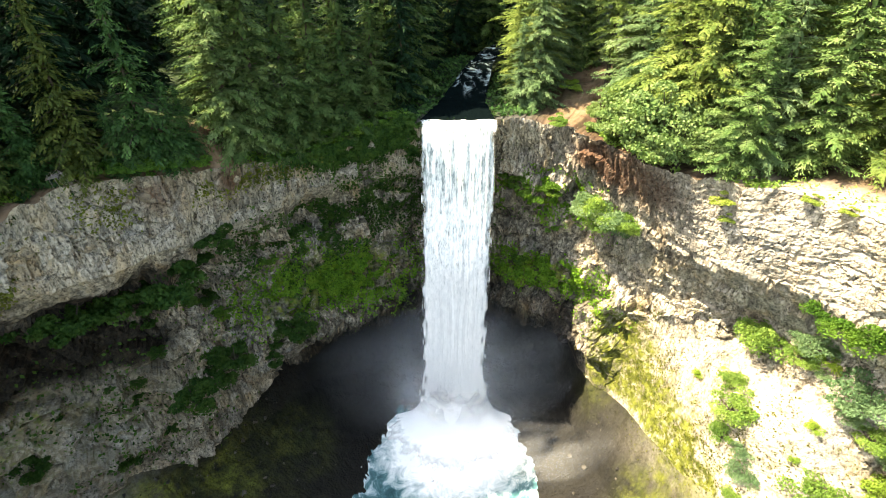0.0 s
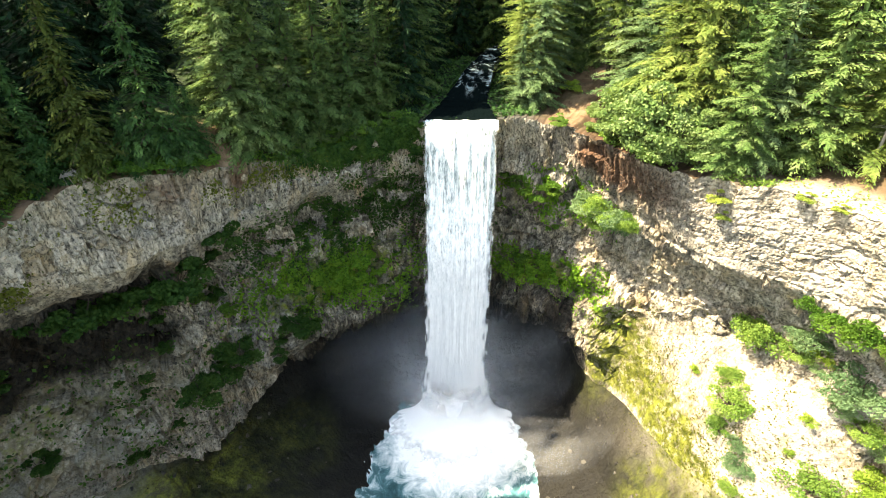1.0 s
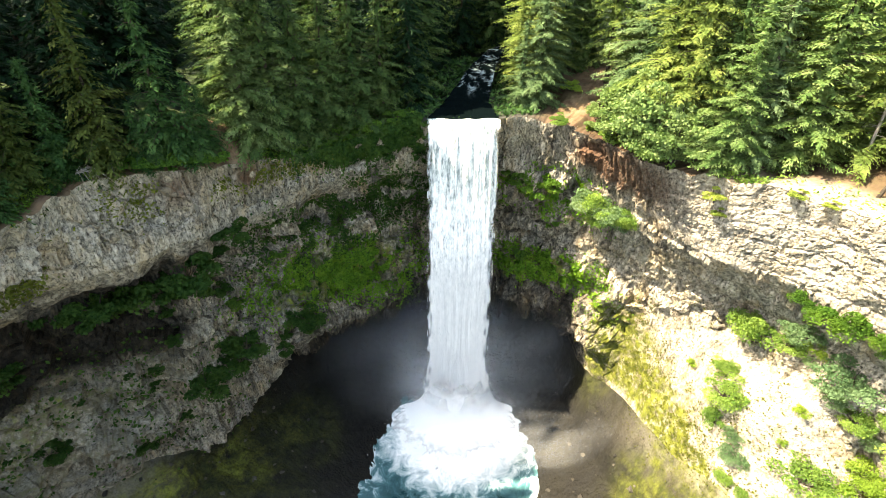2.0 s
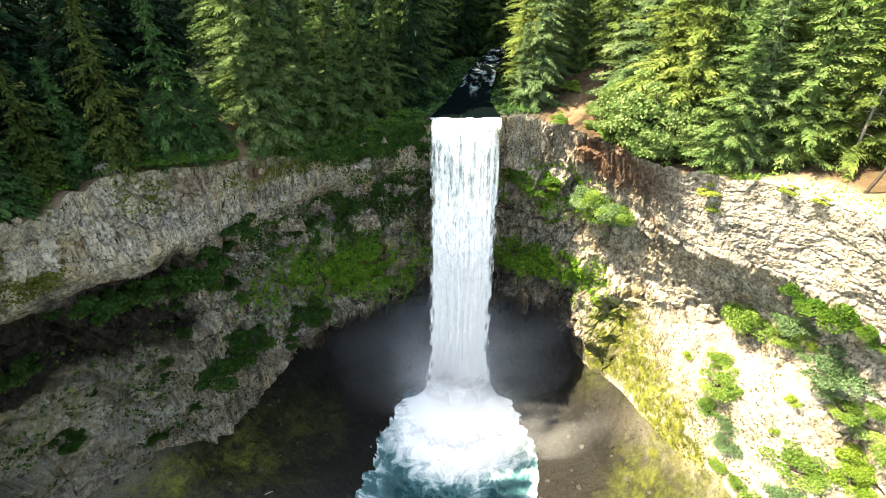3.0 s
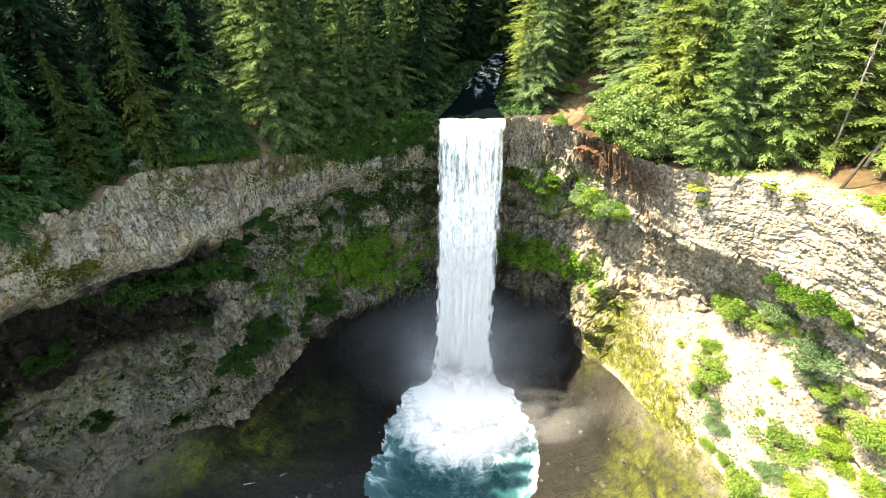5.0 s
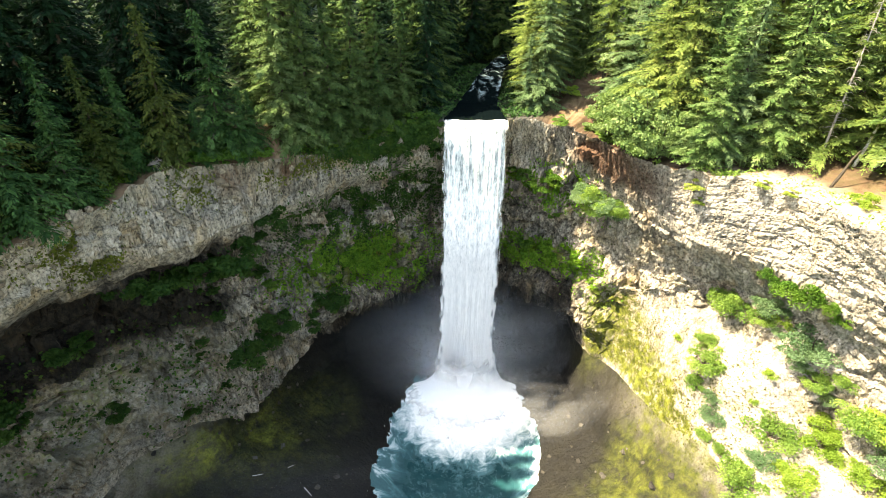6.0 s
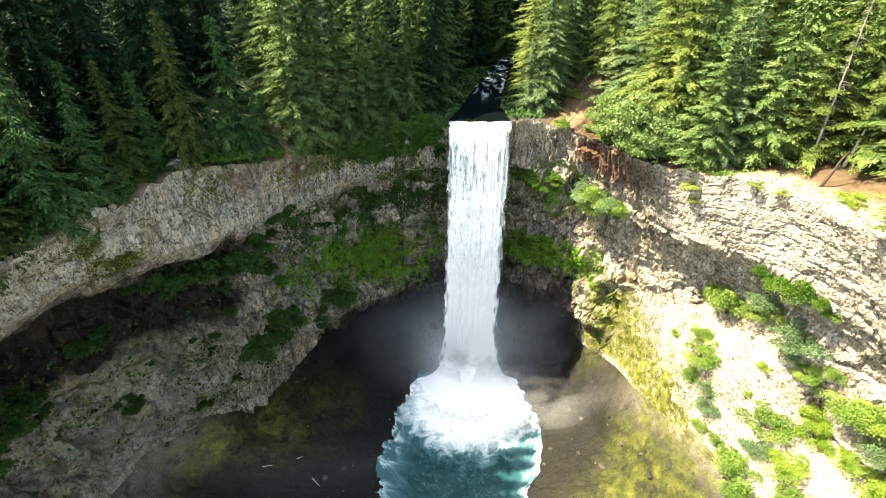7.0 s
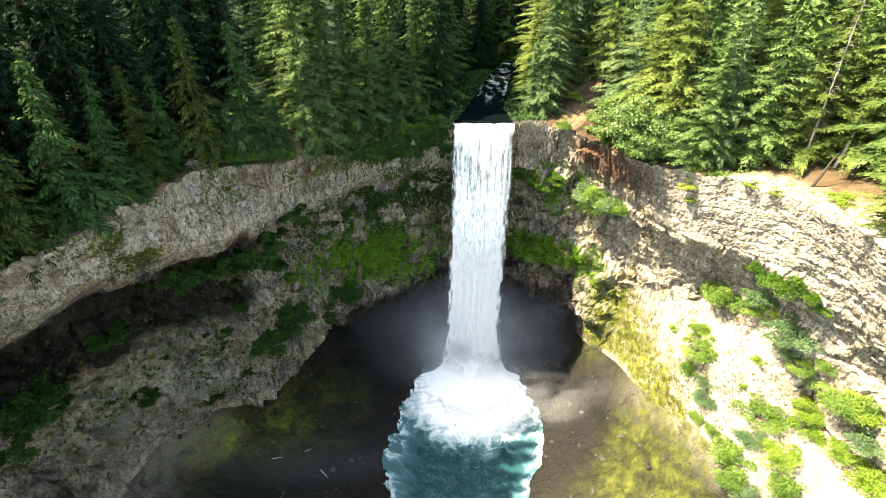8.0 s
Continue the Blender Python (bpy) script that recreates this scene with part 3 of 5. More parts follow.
moss = np.clip(bump_at(30, 5.0, 22, 0.55) + bump_at(-25, 4.7, 12, 0.35) + 1.9 * stripe([(-104, 2.5), (-97, 2.72), (-88, 2.88), (-77, 3.1), (-66, 3.25), (-55, 3.35), (-45, 3.3)], 6, 0.15)
               + 0.65 * stripe([(-100, 2.7), (-94, 2.78), (-86, 3.0), (-76, 3.22), (-67, 3.36), (-57, 3.6), (-46, 3.5)], 6, 0.27) + 0.28 * stripe([(-96, 2.8), (-76, 3.2), (-57, 3.9), (-46, 4.2)], 6, 0.75) + 0.9 * bump_at(-79, 2.6, 6, 0.22)
               + 1.6 * bump_at(-82, 2.35, 9, 0.35) + 1.3 * bump_at(-95, 2.0, 11, 0.45) + 0.8 * bump_at(-104, 2.3, 8, 0.4) + 0.6 * bump_at(-52, 4.3, 8, 0.5) + 0.6 * bump_at(-46, 2.9, 5, 0.4) + 0.5 * bump_at(-60, 3.6, 14, 0.5) + 0.5 * bump_at(-49, 4.4, 7, 0.5)
               + 1.1 * bump_at(80, 2.45, 9, 0.5) + 0.8 * bump_at(68, 1.95, 7, 0.4) + 0.5 * bump_at(49, 1.7, 8, 0.3) + 0.35 * bump_at(60, 2.3, 10, 0.3) + 0.4 * bump_at(88, 4.6, 12, 0.8), 0, 1)
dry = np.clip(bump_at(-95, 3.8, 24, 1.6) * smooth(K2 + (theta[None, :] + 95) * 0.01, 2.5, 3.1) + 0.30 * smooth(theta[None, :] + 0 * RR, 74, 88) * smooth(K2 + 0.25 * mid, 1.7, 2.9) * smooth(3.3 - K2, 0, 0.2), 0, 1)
damp = smooth(fbm(bx * 0.11, by * 0.11, bz * 0.16, 4, 66), -0.25, 0.35)
# wet rock near the falls, plus painted shade in cave and under the cap
wet_dark = np.clip(bump_at(5, 3.4, 45, 0.9) * 1.3 + 0.8 * bump_at(100, 4.1, 5, 0.6) * smooth(mid + big, -0.3, 0.4) + 1.3 * bump_at(88, 5.95, 20, 0.75) + 0.5 * bump_at(78, 5.45, 9, 0.28) + (0.10 + 0.45 * damp) * smooth(theta[None, :] + 0 * RR, -44, -34) * smooth(6.9 - K2, -0.05, 0.2) * smooth(K2, 2.8, 3.2) * (1 - 0.8 * bump_at(85, 4.1, 11, 1.0)) * (1 - 0.9 * bump_at(61, 4.35, 13, 0.4)) * (1 - 0.75 * bump_at(-28, 5.9, 12, 0.7)) * (1 - 0.6 * bump_at(14, 6.2, 6, 0.4)), 0, 1)
dry = np.clip(dry + 0.35 * bump_at(84, 7.7, 28, 0.6) + 0.7 * bump_at(-85, 7.6, 30, 0.9) + 0.8 * bump_at(85, 4.1, 11, 1.0), 0, 1)
rust = np.clip(1.5 * bump_at(-50, 7.65, 12, 0.38) + 1.2 * bump_at(-38, 7.7, 6, 0.25) + 1.1 * bump_at(53, 7.85, 2.4, 0.35) + 0.9 * bump_at(66, 7.7, 3, 0.3) + 0.35 * bump_at(56, 7.85, 16, 0.15), 0, 1)
earth = np.clip(1.1 * bump_at(90, 4.2, 16, 1.0) + 0.7 * bump_at(72, 4.9, 12, 0.5) + 0.6 * bump_at(-52, 6.0, 14, 0.6) + 0.35 * bump_at(60, 7.95, 60, 0.15), 0, 1)
lime = smooth(-theta[None, :] + 0 * RR, 34, 42)
cap_mark = np.clip(smooth(K2, 6.85, 7.1) + 0.8 * bump_at(60, 4.3, 12, 0.4), 0, 1)
marks = {"moss": moss, "lime": lime, "cap": cap_mark, "dry": dry, "wet_dark": wet_dark, "rust": rust, "earth": earth}


def slab(name, lo, hi, mat, shade=False):
    s = cut(lo, hi)
    return sheet(name, P[s], mat, closed=True, attributes={k: v[s] for k, v in marks.items()}, shade=shade)


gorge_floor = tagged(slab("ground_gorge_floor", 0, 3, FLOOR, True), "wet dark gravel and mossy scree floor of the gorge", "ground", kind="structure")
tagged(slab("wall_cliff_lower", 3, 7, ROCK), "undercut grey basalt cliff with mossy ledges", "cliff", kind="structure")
cliff_cap = tagged(slab("wall_cliff_cap", 7, 8, ROCK), "columnar grey basalt cap rock along the gorge rim", "cliff", kind="structure")


# the plateau outside the rim, one sheet to the horizon
def river_line(y):
    """The stream's middle (x) and level above the falls."""
    return np.interp(y, [70, 77, 86, 95, 103, 112, 125, 170, 400], [2.4, 2.4, 3.4, 7.0, 11, 20, 36, 70, 200]), np.interp(y, [60, 77, 86, 90, 95, 112, 140, 400], [66.2, 66.2, 66.5, 68.6, 70.8, 74, 78, 100])


def plateau_height(x, y, rim_z, away):
    h = rim_z + 3.5 * smooth(away, 1, 30) + 16 * smooth(away, 30, 300) + 1.0 * smooth(away, 0, 3) * fbm(x * 0.12, y * 0.12, 0 * x, 4, 41)
    h = h + 4.0 * smooth(away, 0.5, 6.5) * np.exp(-((np.degrees(np.arctan2(-x, y - 40)) - 56) / 13) ** 2)
    rx, rz = river_line(y)
    bank = np.abs(x - rx)
    near = (y > 66) & (bank < 40)
    bed = rz - 0.5 + 9.0 * smooth(bank, 4.5, 22)
    mixed = np.where(near, np.minimum(h, bed) * (1 - smooth(bank, 18, 34)) + h * smooth(bank, 18, 34), h)
    return mixed


outs = np.concatenate([[0, 0.4, 0.9, 1.5], np.linspace(2.3, 40, 32), np.geomspace(44, 3200, 26)])
rim = P[-1]
rim_r = np.hypot(rim[:, 0] - CENTRE[0], rim[:, 1] - CENTRE[1])
out_r = rim_r[None] + outs[:, None]
gx, gy = CENTRE[0] - out_r * np.sin(TH), CENTRE[1] + out_r * np.cos(TH)
gz = plateau_height(gx, gy, rim[None, :, 2] + 0 * out_r, outs[:, None] + 0 * out_r)
gz = rim[None, :, 2] * (1 - smooth(outs, 0, 2.0)[:, None]) + gz * smooth(outs, 0, 2.0)[:, None]
PL = np.stack([gx, gy, gz], -1)
PL[0] = rim
pl_moss = np.clip(0.3 + 0.7 * smooth(np.abs(theta)[None] * np.sign(theta)[None] + 0 * gx, 0, 30), 0, 1)
pl_dry = np.exp(-((theta[None] + 97) / 20) ** 2) * (1 - 0.5 * smooth(outs, 4, 9)[:, None]) * (1 - smooth(outs, 10, 16)[:, None]) + 0.5 * np.exp(-((theta[None] + 28) / 5) ** 2) * (1 - smooth(outs, 26, 34)[:, None])
gully = np.exp(-((theta[None] - 53) / 2.6) ** 2) * (1 - smooth(outs, 6, 10)[:, None])
pl_moss = pl_moss * smooth(outs, 0.6, 2.6)[:, None] * (1 - gully)
pl_dry = pl_dry + 0.5 * gully
pl_dry = pl_dry + 0.4 * (1 - smooth(outs, 0.4, 2.4)[:, None]) * smooth(theta[None], 40, 55)
pl_bare = np.exp(-((theta[None] + 92) / 22) ** 4) * (1 - smooth(outs, 2.0, 9.0)[:, None])
pl_wet = (1 - smooth(np.abs(gx - river_line(gy)[0]), 9, 15)) * smooth(gy, 70, 76)
# forest shade mask: far woods, and nearer ground left of the stream
ground = tagged(sheet("ground", PL, SOIL, closed=True, attributes={"moss": pl_moss, "dry": pl_dry, "wet_dark": pl_wet, "bare": pl_bare, "wood_shade": np.clip(smooth(outs, 30, 80)[:, None] + smooth(outs, 5, 14)[:, None] * smooth(theta, -22, -12)[None], 0, 1)}, shade=False), "red-brown forest soil under conifers along the gorge rim", "ground", kind="structure")


def at_section(th, k):
    """The place on the gorge's surface at an angle and a level."""
    j = int(np.argmin(np.abs(theta - th)))
    i = int(np.argmin(np.abs(KK - k)))
    return Vector(P[i, j])


def at_plateau(th, away):
    j = int(np.argmin(np.abs(theta - th)))
    return Vector([float(np.interp(away, outs, PL[:, j, c])) for c in range(3)])


# ---------------------------------------------------------------- water
def water_material():
    """Teal churned water: solid foam round the foot of the falls, lace along the shore."""
    m = material("pool_water", 0.3)
    n = Nodes(m)
    dist = n.add("ShaderNodeVectorMath")
    dist.operation = "DISTANCE"
    n.put(dist.inputs[0], n.at)
    dist.inputs[1].default_value = (2.0, 69.0, 0.0)
    rough = n.math("MULTIPLY", n.math("SUBTRACT", n.noise(0.3, 8, 0.72, None, 0.8), 0.5), 16.0)
    core = n.ramp(n.math("DIVIDE", n.math("ADD", dist.outputs["Value"], rough), 30.0), (0.36, 1.0), (0.66, 0.0))
    flow = n.attribute("flow")
    around = n.add("ShaderNodeCombineXYZ")
    n.put(around.inputs[0], n.math("MULTIPLY", flow, 3.2))
    n.put(around.inputs[1], n.math("MULTIPLY", dist.outputs["Value"], 0.20))
    lace = n.ramp(n.noise(1.6, 9, 0.72, around.outputs[0], 0.7), (0.44, 0.0), (0.66, 1.0))
    fleck = n.ramp(n.noise(0.9, 9, 0.75, None, 1.0), (0.50, 0.0), (0.66, 1.0))
    shore = n.math("MULTIPLY", n.attribute("shore"), n.math("ADD", 0.15, n.math("MULTIPLY", lace, 0.75)))
    foam = n.math("MAXIMUM", n.math("MAXIMUM", core, shore), n.math("MULTIPLY", n.math("MULTIPLY", lace, fleck), n.ramp(core, (0.0, 0.35), (0.4, 0.9))))
    place = n.add("ShaderNodeSeparateXYZ")
    n.put(place.inputs[0], n.at)
    behind = n.math("DIVIDE", n.math("SUBTRACT", n.math("ADD", place.outputs[1], n.math("MULTIPLY", rough, 0.3)), 70.0), 10.0)
    foam = n.math("MULTIPLY", foam, n.ramp(behind, (0.15, 1.0), (0.65, 0.12)))
    teal = n.mix(n.noise(0.2, 6, 0.6), (0.004, 0.026, 0.030), (0.012, 0.066, 0.072))
    teal = n.mix(n.ramp(foam, (0.0, 0.0), (0.40, 1.0)), teal, (0.085, 0.21, 0.23))
    n.colour(n.mix(n.ramp(foam, (0.25, 0.0), (0.85, 1.0)), teal, (0.93, 0.93, 0.91)))
    n.put(n.shader.inputs["Roughness"], n.ramp(foam, (0.0, 0.25), (0.5, 0.8)))
    n.shader.inputs["Specular IOR Level"].default_value = 0.25
    n.bump(n.noise(0.9, 8, 0.65, None, 0.5), 0.5, 0.3)
    return m


POOL = water_material()
wr = np.linspace(0, 1, 60)[:, None] * (np.interp(theta[::3], [k[0] for k in sorted(SHORE)], [k[1] for k in sorted(SHORE)]) + 2.0)[None]
wt = np.radians(theta[::3])[None]
wx, wy = CENTRE[0] - wr * np.sin(wt), CENTRE[1] + wr * np.cos(wt)
wz = 0.05 + 0.22 * fbm(wx * 0.5, wy * 0.5, 0 * wx, 4, 51)
tagged(sheet("water_pool", np.stack([wx, wy, wz], -1), POOL, closed=True, attributes={"shore": smooth(np.linspace(0, 1, 60), 0.5, 1.0)[:, None] + 0 * wx, "flow": np.arctan2(wx - 2.0, 71.0 - wy)}), "churned teal plunge pool under the falls", "water", kind="structure")

ys = np.linspace(75.6, 104, 120)[:, None]
us = np.linspace(-1, 1, 26)[None]
rxs, rzs = river_line(ys)
sx = rxs + us * np.interp(ys, [75, 78, 95, 190], [6.2, 5.4, 2.2, 2.0])
sz = rzs + 0.1 + 0.45 * fbm(sx * 0.6, ys * 0.6, 0 * sx, 4, 61) * smooth(ys, 78, 84)


def stream_material():
    m = material("stream_water", 0.6)
    n = Nodes(m)
    white = n.ramp(n.noise(0.45, 8, 0.7, None, 0.6), (0.52, 0.0), (0.70, 0.7))
    n.colour(n.mix(n.math("MULTIPLY", white, n.attribute("rapid")), (0.0015, 0.003, 0.0032), (0.42, 0.52, 0.54)))
    n.shader.inputs["Specular IOR Level"].default_value = 0.0
    n.bump(n.noise(1.2, 8, 0.7), 0.7, 0.3)
    return m


tagged(sheet("water_stream", np.stack([sx, ys + 0 * sx, sz], -1), stream_material(), attributes={"rapid": smooth(ys, 86, 90) + 0 * sx}), "dark rapid stream above the falls", "water", kind="structure")


# ---------------------------------------------------------------- the falls
def fall_sheet(name, x0, x1, out, amp, seed, mat, parent):
    u = np.linspace(0, 1, 110)[None]
    s = np.linspace(0, 1, 240)[:, None]
    lip = 66.4 + 0.12 * vnoise(u * 9, 0 * u, 0 * u, seed)
    drop = s ** 1.15
    z = lip * (1 - drop) + 1.0 * drop
    y = 75.2 - out * np.sqrt(np.maximum(drop, 0)) * 1.0 - 0.6 * smooth(s, 0, 0.02)
    x = x0 + (x1 - x0) * u + (0.7 * (u - 0.5) - 0.3) * drop + 2.6 * (u - 0.5) * smooth(s, 0.72, 1.0)
    y = y + 1.6 * (u - 0.45) ** 2
    fold = np.abs(fbm(u * 16 + 0.4 * vnoise(u * 5, z * 0.08, 0 * z, seed + 5), z * 0.035, 0 * z, 4, seed))
    lump = fbm(x * 1.6, z * 0.75, 0 * z, 5, seed + 9) * smooth(s, 0.02, 0.3)
    y = y - amp * (1 - 2.2 * fold) * smooth(s, 0.0, 0.12) - 0.15 * lump
    x = x + 0.10 * fbm(u * 7, z * 0.22, 0 * z, 4, seed + 3) * smooth(s, 0.02, 0.2)
    edge = smooth(np.minimum(u, 1 - u) + 0.05 * vnoise(u * 30, z * 0.5, 0 * z, seed + 7), -0.01, 0.09) + 0 * z
    return sheet(name, np.stack([x + 0 * z, y + 0 * z, z + 0 * y], -1), mat, parent=parent, attributes={"thin": edge, "fallen": 1.0 * smooth(s, 0.12, 0.62) + 0 * x})


falls = tagged(new("waterfall"), "tall white waterfall plunging over a basalt lip", "waterfall")
fall_sheet("water_curtain", -3.5, 8.4, 3.6, 0.18, 71, FALLING, falls)
fall_sheet("water_curtain", -3.2, 8.1, 2.6, 0.18, 81, FALLING, falls)


# ---------------------------------------------------------------- spray and mist at the foot of the falls
FOOT = (2.4, 70.0)


def plume_material():
    """White flung water, ragged at its rim."""
    m = material("spray", 1.0)
    n = Nodes(m)
    n.colour((0.98, 0.965, 0.94, 1))
    n.shader.inputs["Specular IOR Level"].default_value = 0.0
    n.put(n.shader.inputs["Normal"], n.fixed(-0.35, -0.3, 0.88))
    ragged = n.math("ADD", n.attribute("rim"), n.math("MULTIPLY", n.math("SUBTRACT", n.noise(0.34, 9, 0.68, None, 0.4), 0.5), n.attribute("rag")))
    n.put(n.shader.inputs["Alpha"], n.math("SUBTRACT", 1.0, n.ramp(ragged, (0.20, 0.0), (1.15, 1.0))))
    return m


SPRAY = plume_material()


def plume(name, reach, height, steep, seed, parent, top):
    """A skirt of dense spray that flares from the falling water down to the pool."""
    a = np.linspace(0, 2 * np.pi, 240, endpoint=False)[None]
    s = np.linspace(0, 1, 70)[:, None]
    jets = 1 + s ** 1.5 * (0.25 * fbm(np.cos(a) * 3.2, np.sin(a) * 3.2, s * 1.2, 4, seed) + 0.2 * fbm(np.cos(a) * 11, np.sin(a) * 11, s * 3, 4, seed + 4))
    x = FOOT[0] + 0.1 + (5.2 + (reach - 5.2) * s ** 1.15) * jets * np.cos(a)
    y = FOOT[1] + 2.0 + (1.0 + (reach * 0.85 - 1.0) * s ** 1.15) * jets * np.sin(a) * np.where(np.sin(a) > 0, 0.45, 1.0)
    puff = 0.2 * fbm(x * 0.4, y * 0.4, s * 6, 5, seed + 2) * smooth(s, 0.05, 0.4) * (1 - 0.6 * smooth(s, 0.7, 1.0))
    z = height * (1 - s) ** steep + puff + 0.25
    return sheet(name, np.stack([x + 0 * z, y + 0 * z, z], -1), SPRAY, closed=True, parent=parent, attributes={"rim": np.maximum(1.15 * smooth(s, 0.55, 1.0), 1.3 - 1.3 * smooth(s, 0.02, top)) + 0 * x, "rag": 0.9 + 1.0 * smooth(s, 0.35, 0.8) + 0 * x})


spray = tagged(new("spray_plume"), "dense white spray bursting from the foot of the falls", "spray")
plume("spray_skirt", 14.5, 15.0, 2.6, 111, spray, 0.5)


def spray_heart(parent):
    """The solid white burst where the water lands."""
    a = np.linspace(0, 2 * np.pi, 200, endpoint=False)[None]
    z = np.linspace(16.0, -0.6, 80)[:, None]
    r = 4.8 + 8.2 * np.exp(-np.maximum(z, 0) / 4.2)
    deep = 2.0 + 7.5 * np.exp(-np.maximum(z, 0) / 4.5)
    billow = 1 + (0.16 * fbm(np.cos(a) * 2.4, np.sin(a) * 2.4, z * 0.16, 5, 143, 0.6)) * smooth(16 - z, 0, 8)
    x = FOOT[0] + r * billow * np.cos(a)
    y = FOOT[1] + 2.2 + deep * billow * np.sin(a) * np.where(np.sin(a) > 0, 0.45, 1.0)
    return sheet("spray_heart", np.stack([x, y, z + 0 * x], -1), SPRAY, closed=True, parent=parent, attributes={"rim": smooth(z, 3.5, 16) * 1.35 + 0 * x, "rag": 1.5 * smooth(z, 1, 7) + 0 * x})


spray_heart(spray)


def spray_drops(name, count, low, high, wide, tall, seed):
    """Flung water round the foot of the falls, too much to count."""
    g = np.random.default_rng(seed)
    a = g.uniform(0, 2 * np.pi, count)
    z = tall * g.random(count) ** 1.5
    edge = 4.6 + (wide - 4.6) * np.exp(-z / (0.30 * tall)) + 0.6 * np.exp(-z / tall)
    lobes = 1 + 0.18 * fbm(np.cos(a) * 3, np.sin(a) * 3, z * 0.2, 3, seed + 1)
    r = edge * lobes * (0.72 + 0.62 * np.abs(g.normal(0, 0.42, count)) + 0.25 * g.random(count))
    deep = np.where(np.sin(a) > 0, 0.55, 0.85) * (0.55 + 0.45 * np.exp(-z / 6))
    c = np.stack([FOOT[0] + 0.2 + r * np.cos(a), FOOT[1] + 1.0 + r * np.sin(a) * deep, z + 0.15], 1)
    d = g.normal(0, 1, (count, 3)) + np.stack([np.cos(a), np.sin(a), 0.8 + 0 * a], 1) * 1.2
    d = d / np.linalg.norm(d, axis=1, keepdims=True)
    w = np.cross(d, g.normal(0, 1, (count, 3)))
    w /= np.linalg.norm(w, axis=1, keepdims=True)
    far = np.clip((r / edge - 0.6) / 0.7, 0, 1)[:, None]
    size = g.uniform(low, high, (count, 1)) * (1 - 0.7 * far)
    v = np.stack([c - d * size * 1.3, c + w * size, c + d * size * 1.3, c - w * size], 1).reshape(-1, 3)
    ob = leaf_mesh(name, v, np.arange(count * 4).reshape(-1, 4), SPRAY, spray)
    return tagged(ob, kind="stuff")


def mist_material():
    m = material("mist", 1.0)
    n = Nodes(m)
    n.colour((0.9, 0.92, 0.95, 1))
    n.shader.inputs["Specular IOR Level"].default_value = 0.0
    n.put(n.shader.inputs["Normal"], n.fixed(-0.25, -0.45, 0.85))
    billow = n.mix(0.45, n.noise(0.06, 3, 0.55, None, 0.3), n.noise(0.30, 7, 0.68, n.scaled(1, 1, 0.5), 0.3))
    n.put(n.shader.inputs["Alpha"], n.math("MULTIPLY", n.attribute("thin"), n.ramp(billow, (0.25, 0.4), (0.75, 1.0))))
    return m


MIST = mist_material()


def veil(parent, x, y, wide, high, dense, seed, foot, bow=6.0):
    """A billowing curtain of drifting mist, bowed round the foot of the falls."""
    u, v = np.linspace(-1, 1, 60)[None], np.linspace(-1, 1, 40)[:, None]
    px = x + wide * 0.5 * u + 1.2 * fbm(u * 2, v * 2, 0 * u + seed, 3, seed)
    py = y + bow * u ** 2 + 1.5 * v + 1.8 * fbm(u * 1.6, v * 1.6, 0 * u + seed, 3, seed + 2)
    pz = 0.2 + high * 0.5 * (v + 1) + 0 * u
    r = u + 0.35 * fbm(u * 1.3, v * 1.3, 0 * u + 3 * seed, 3, seed + 5)
    h = 0.5 * (v + 1) + 0.22 * fbm(u * 1.5 + 9, v * 1.2, 0 * u + seed, 3, seed + 8)
    edge = (1 - smooth(np.abs(u), 0.55, 1.0)) * (1 - smooth(v, 0.35, 1.0)) * smooth(v, -1.0, foot - 1.0)
    thin = dense * np.exp(-(r / 0.5) ** 2) * np.clip(1.1 - h, 0, 1) ** 1.2 * edge
    return sheet("mist_veil", np.stack([px, py, pz], -1), MIST, parent=parent, attributes={"thin": thin + 0 * px})


spray_drops("spray_mist", 16000, 0.02, 0.075, 15.5, 18.0, 131)

mist = tagged(new("mist"), "pale drifting mist round the plunge pool", "mist")
for x, y, wide, high, dense, seed, foot in [(-8, 80, 60, 36, 0.09, 1, 0.9), (12, 80, 48, 36, 0.08, 2, 0.8), (0.5, 74.5, 34, 34, 0.50, 21, 0.2), (-11, 69, 40, 30, 0.11, 27, 0.9),
                                            (14, 72, 44, 32, 0.17, 4, 0.9), (20, 56, 50, 22, 0.15, 31, 1.3), (2.4, 66.5, 44, 30, 0.26, 33, 0.5), (-36, 42, 64, 18, 0.05, 12, 0.9)]:
    veil(mist, x, y, wide, high, dense, seed, foot)


# ---------------------------------------------------------------- plants
def quads(centres, along, side):
    """Diamond leaves: places, half-lengths along and half-widths across, as arrays."""
    v = np.stack([centres - along, centres + side, centres + along, centres - side], 1).reshape(-1, 3)
    return v, np.arange(len(v)).reshape(-1, 4)


def stick(points, radii, sides=7):
    """A tapered limb through the points."""
    points = np.array(points, float)
    way = np.gradient(points, axis=0)
    way /= np.linalg.norm(way, axis=1, keepdims=True)
    ref = np.where(np.abs(way[:, 2:3]) > 0.9, np.array([[1.0, 0, 0]]), np.array([[0, 0, 1.0]]))
    a = np.cross(way, ref)
    a /= np.linalg.norm(a, axis=1, keepdims=True)
    b = np.cross(way, a)
    t = np.linspace(0, 2 * np.pi, sides, endpoint=False)
    return points[:, None] + np.array(radii)[:, None, None] * (a[:, None] * np.cos(t)[None, :, None] + b[:, None] * np.sin(t)[None, :, None])


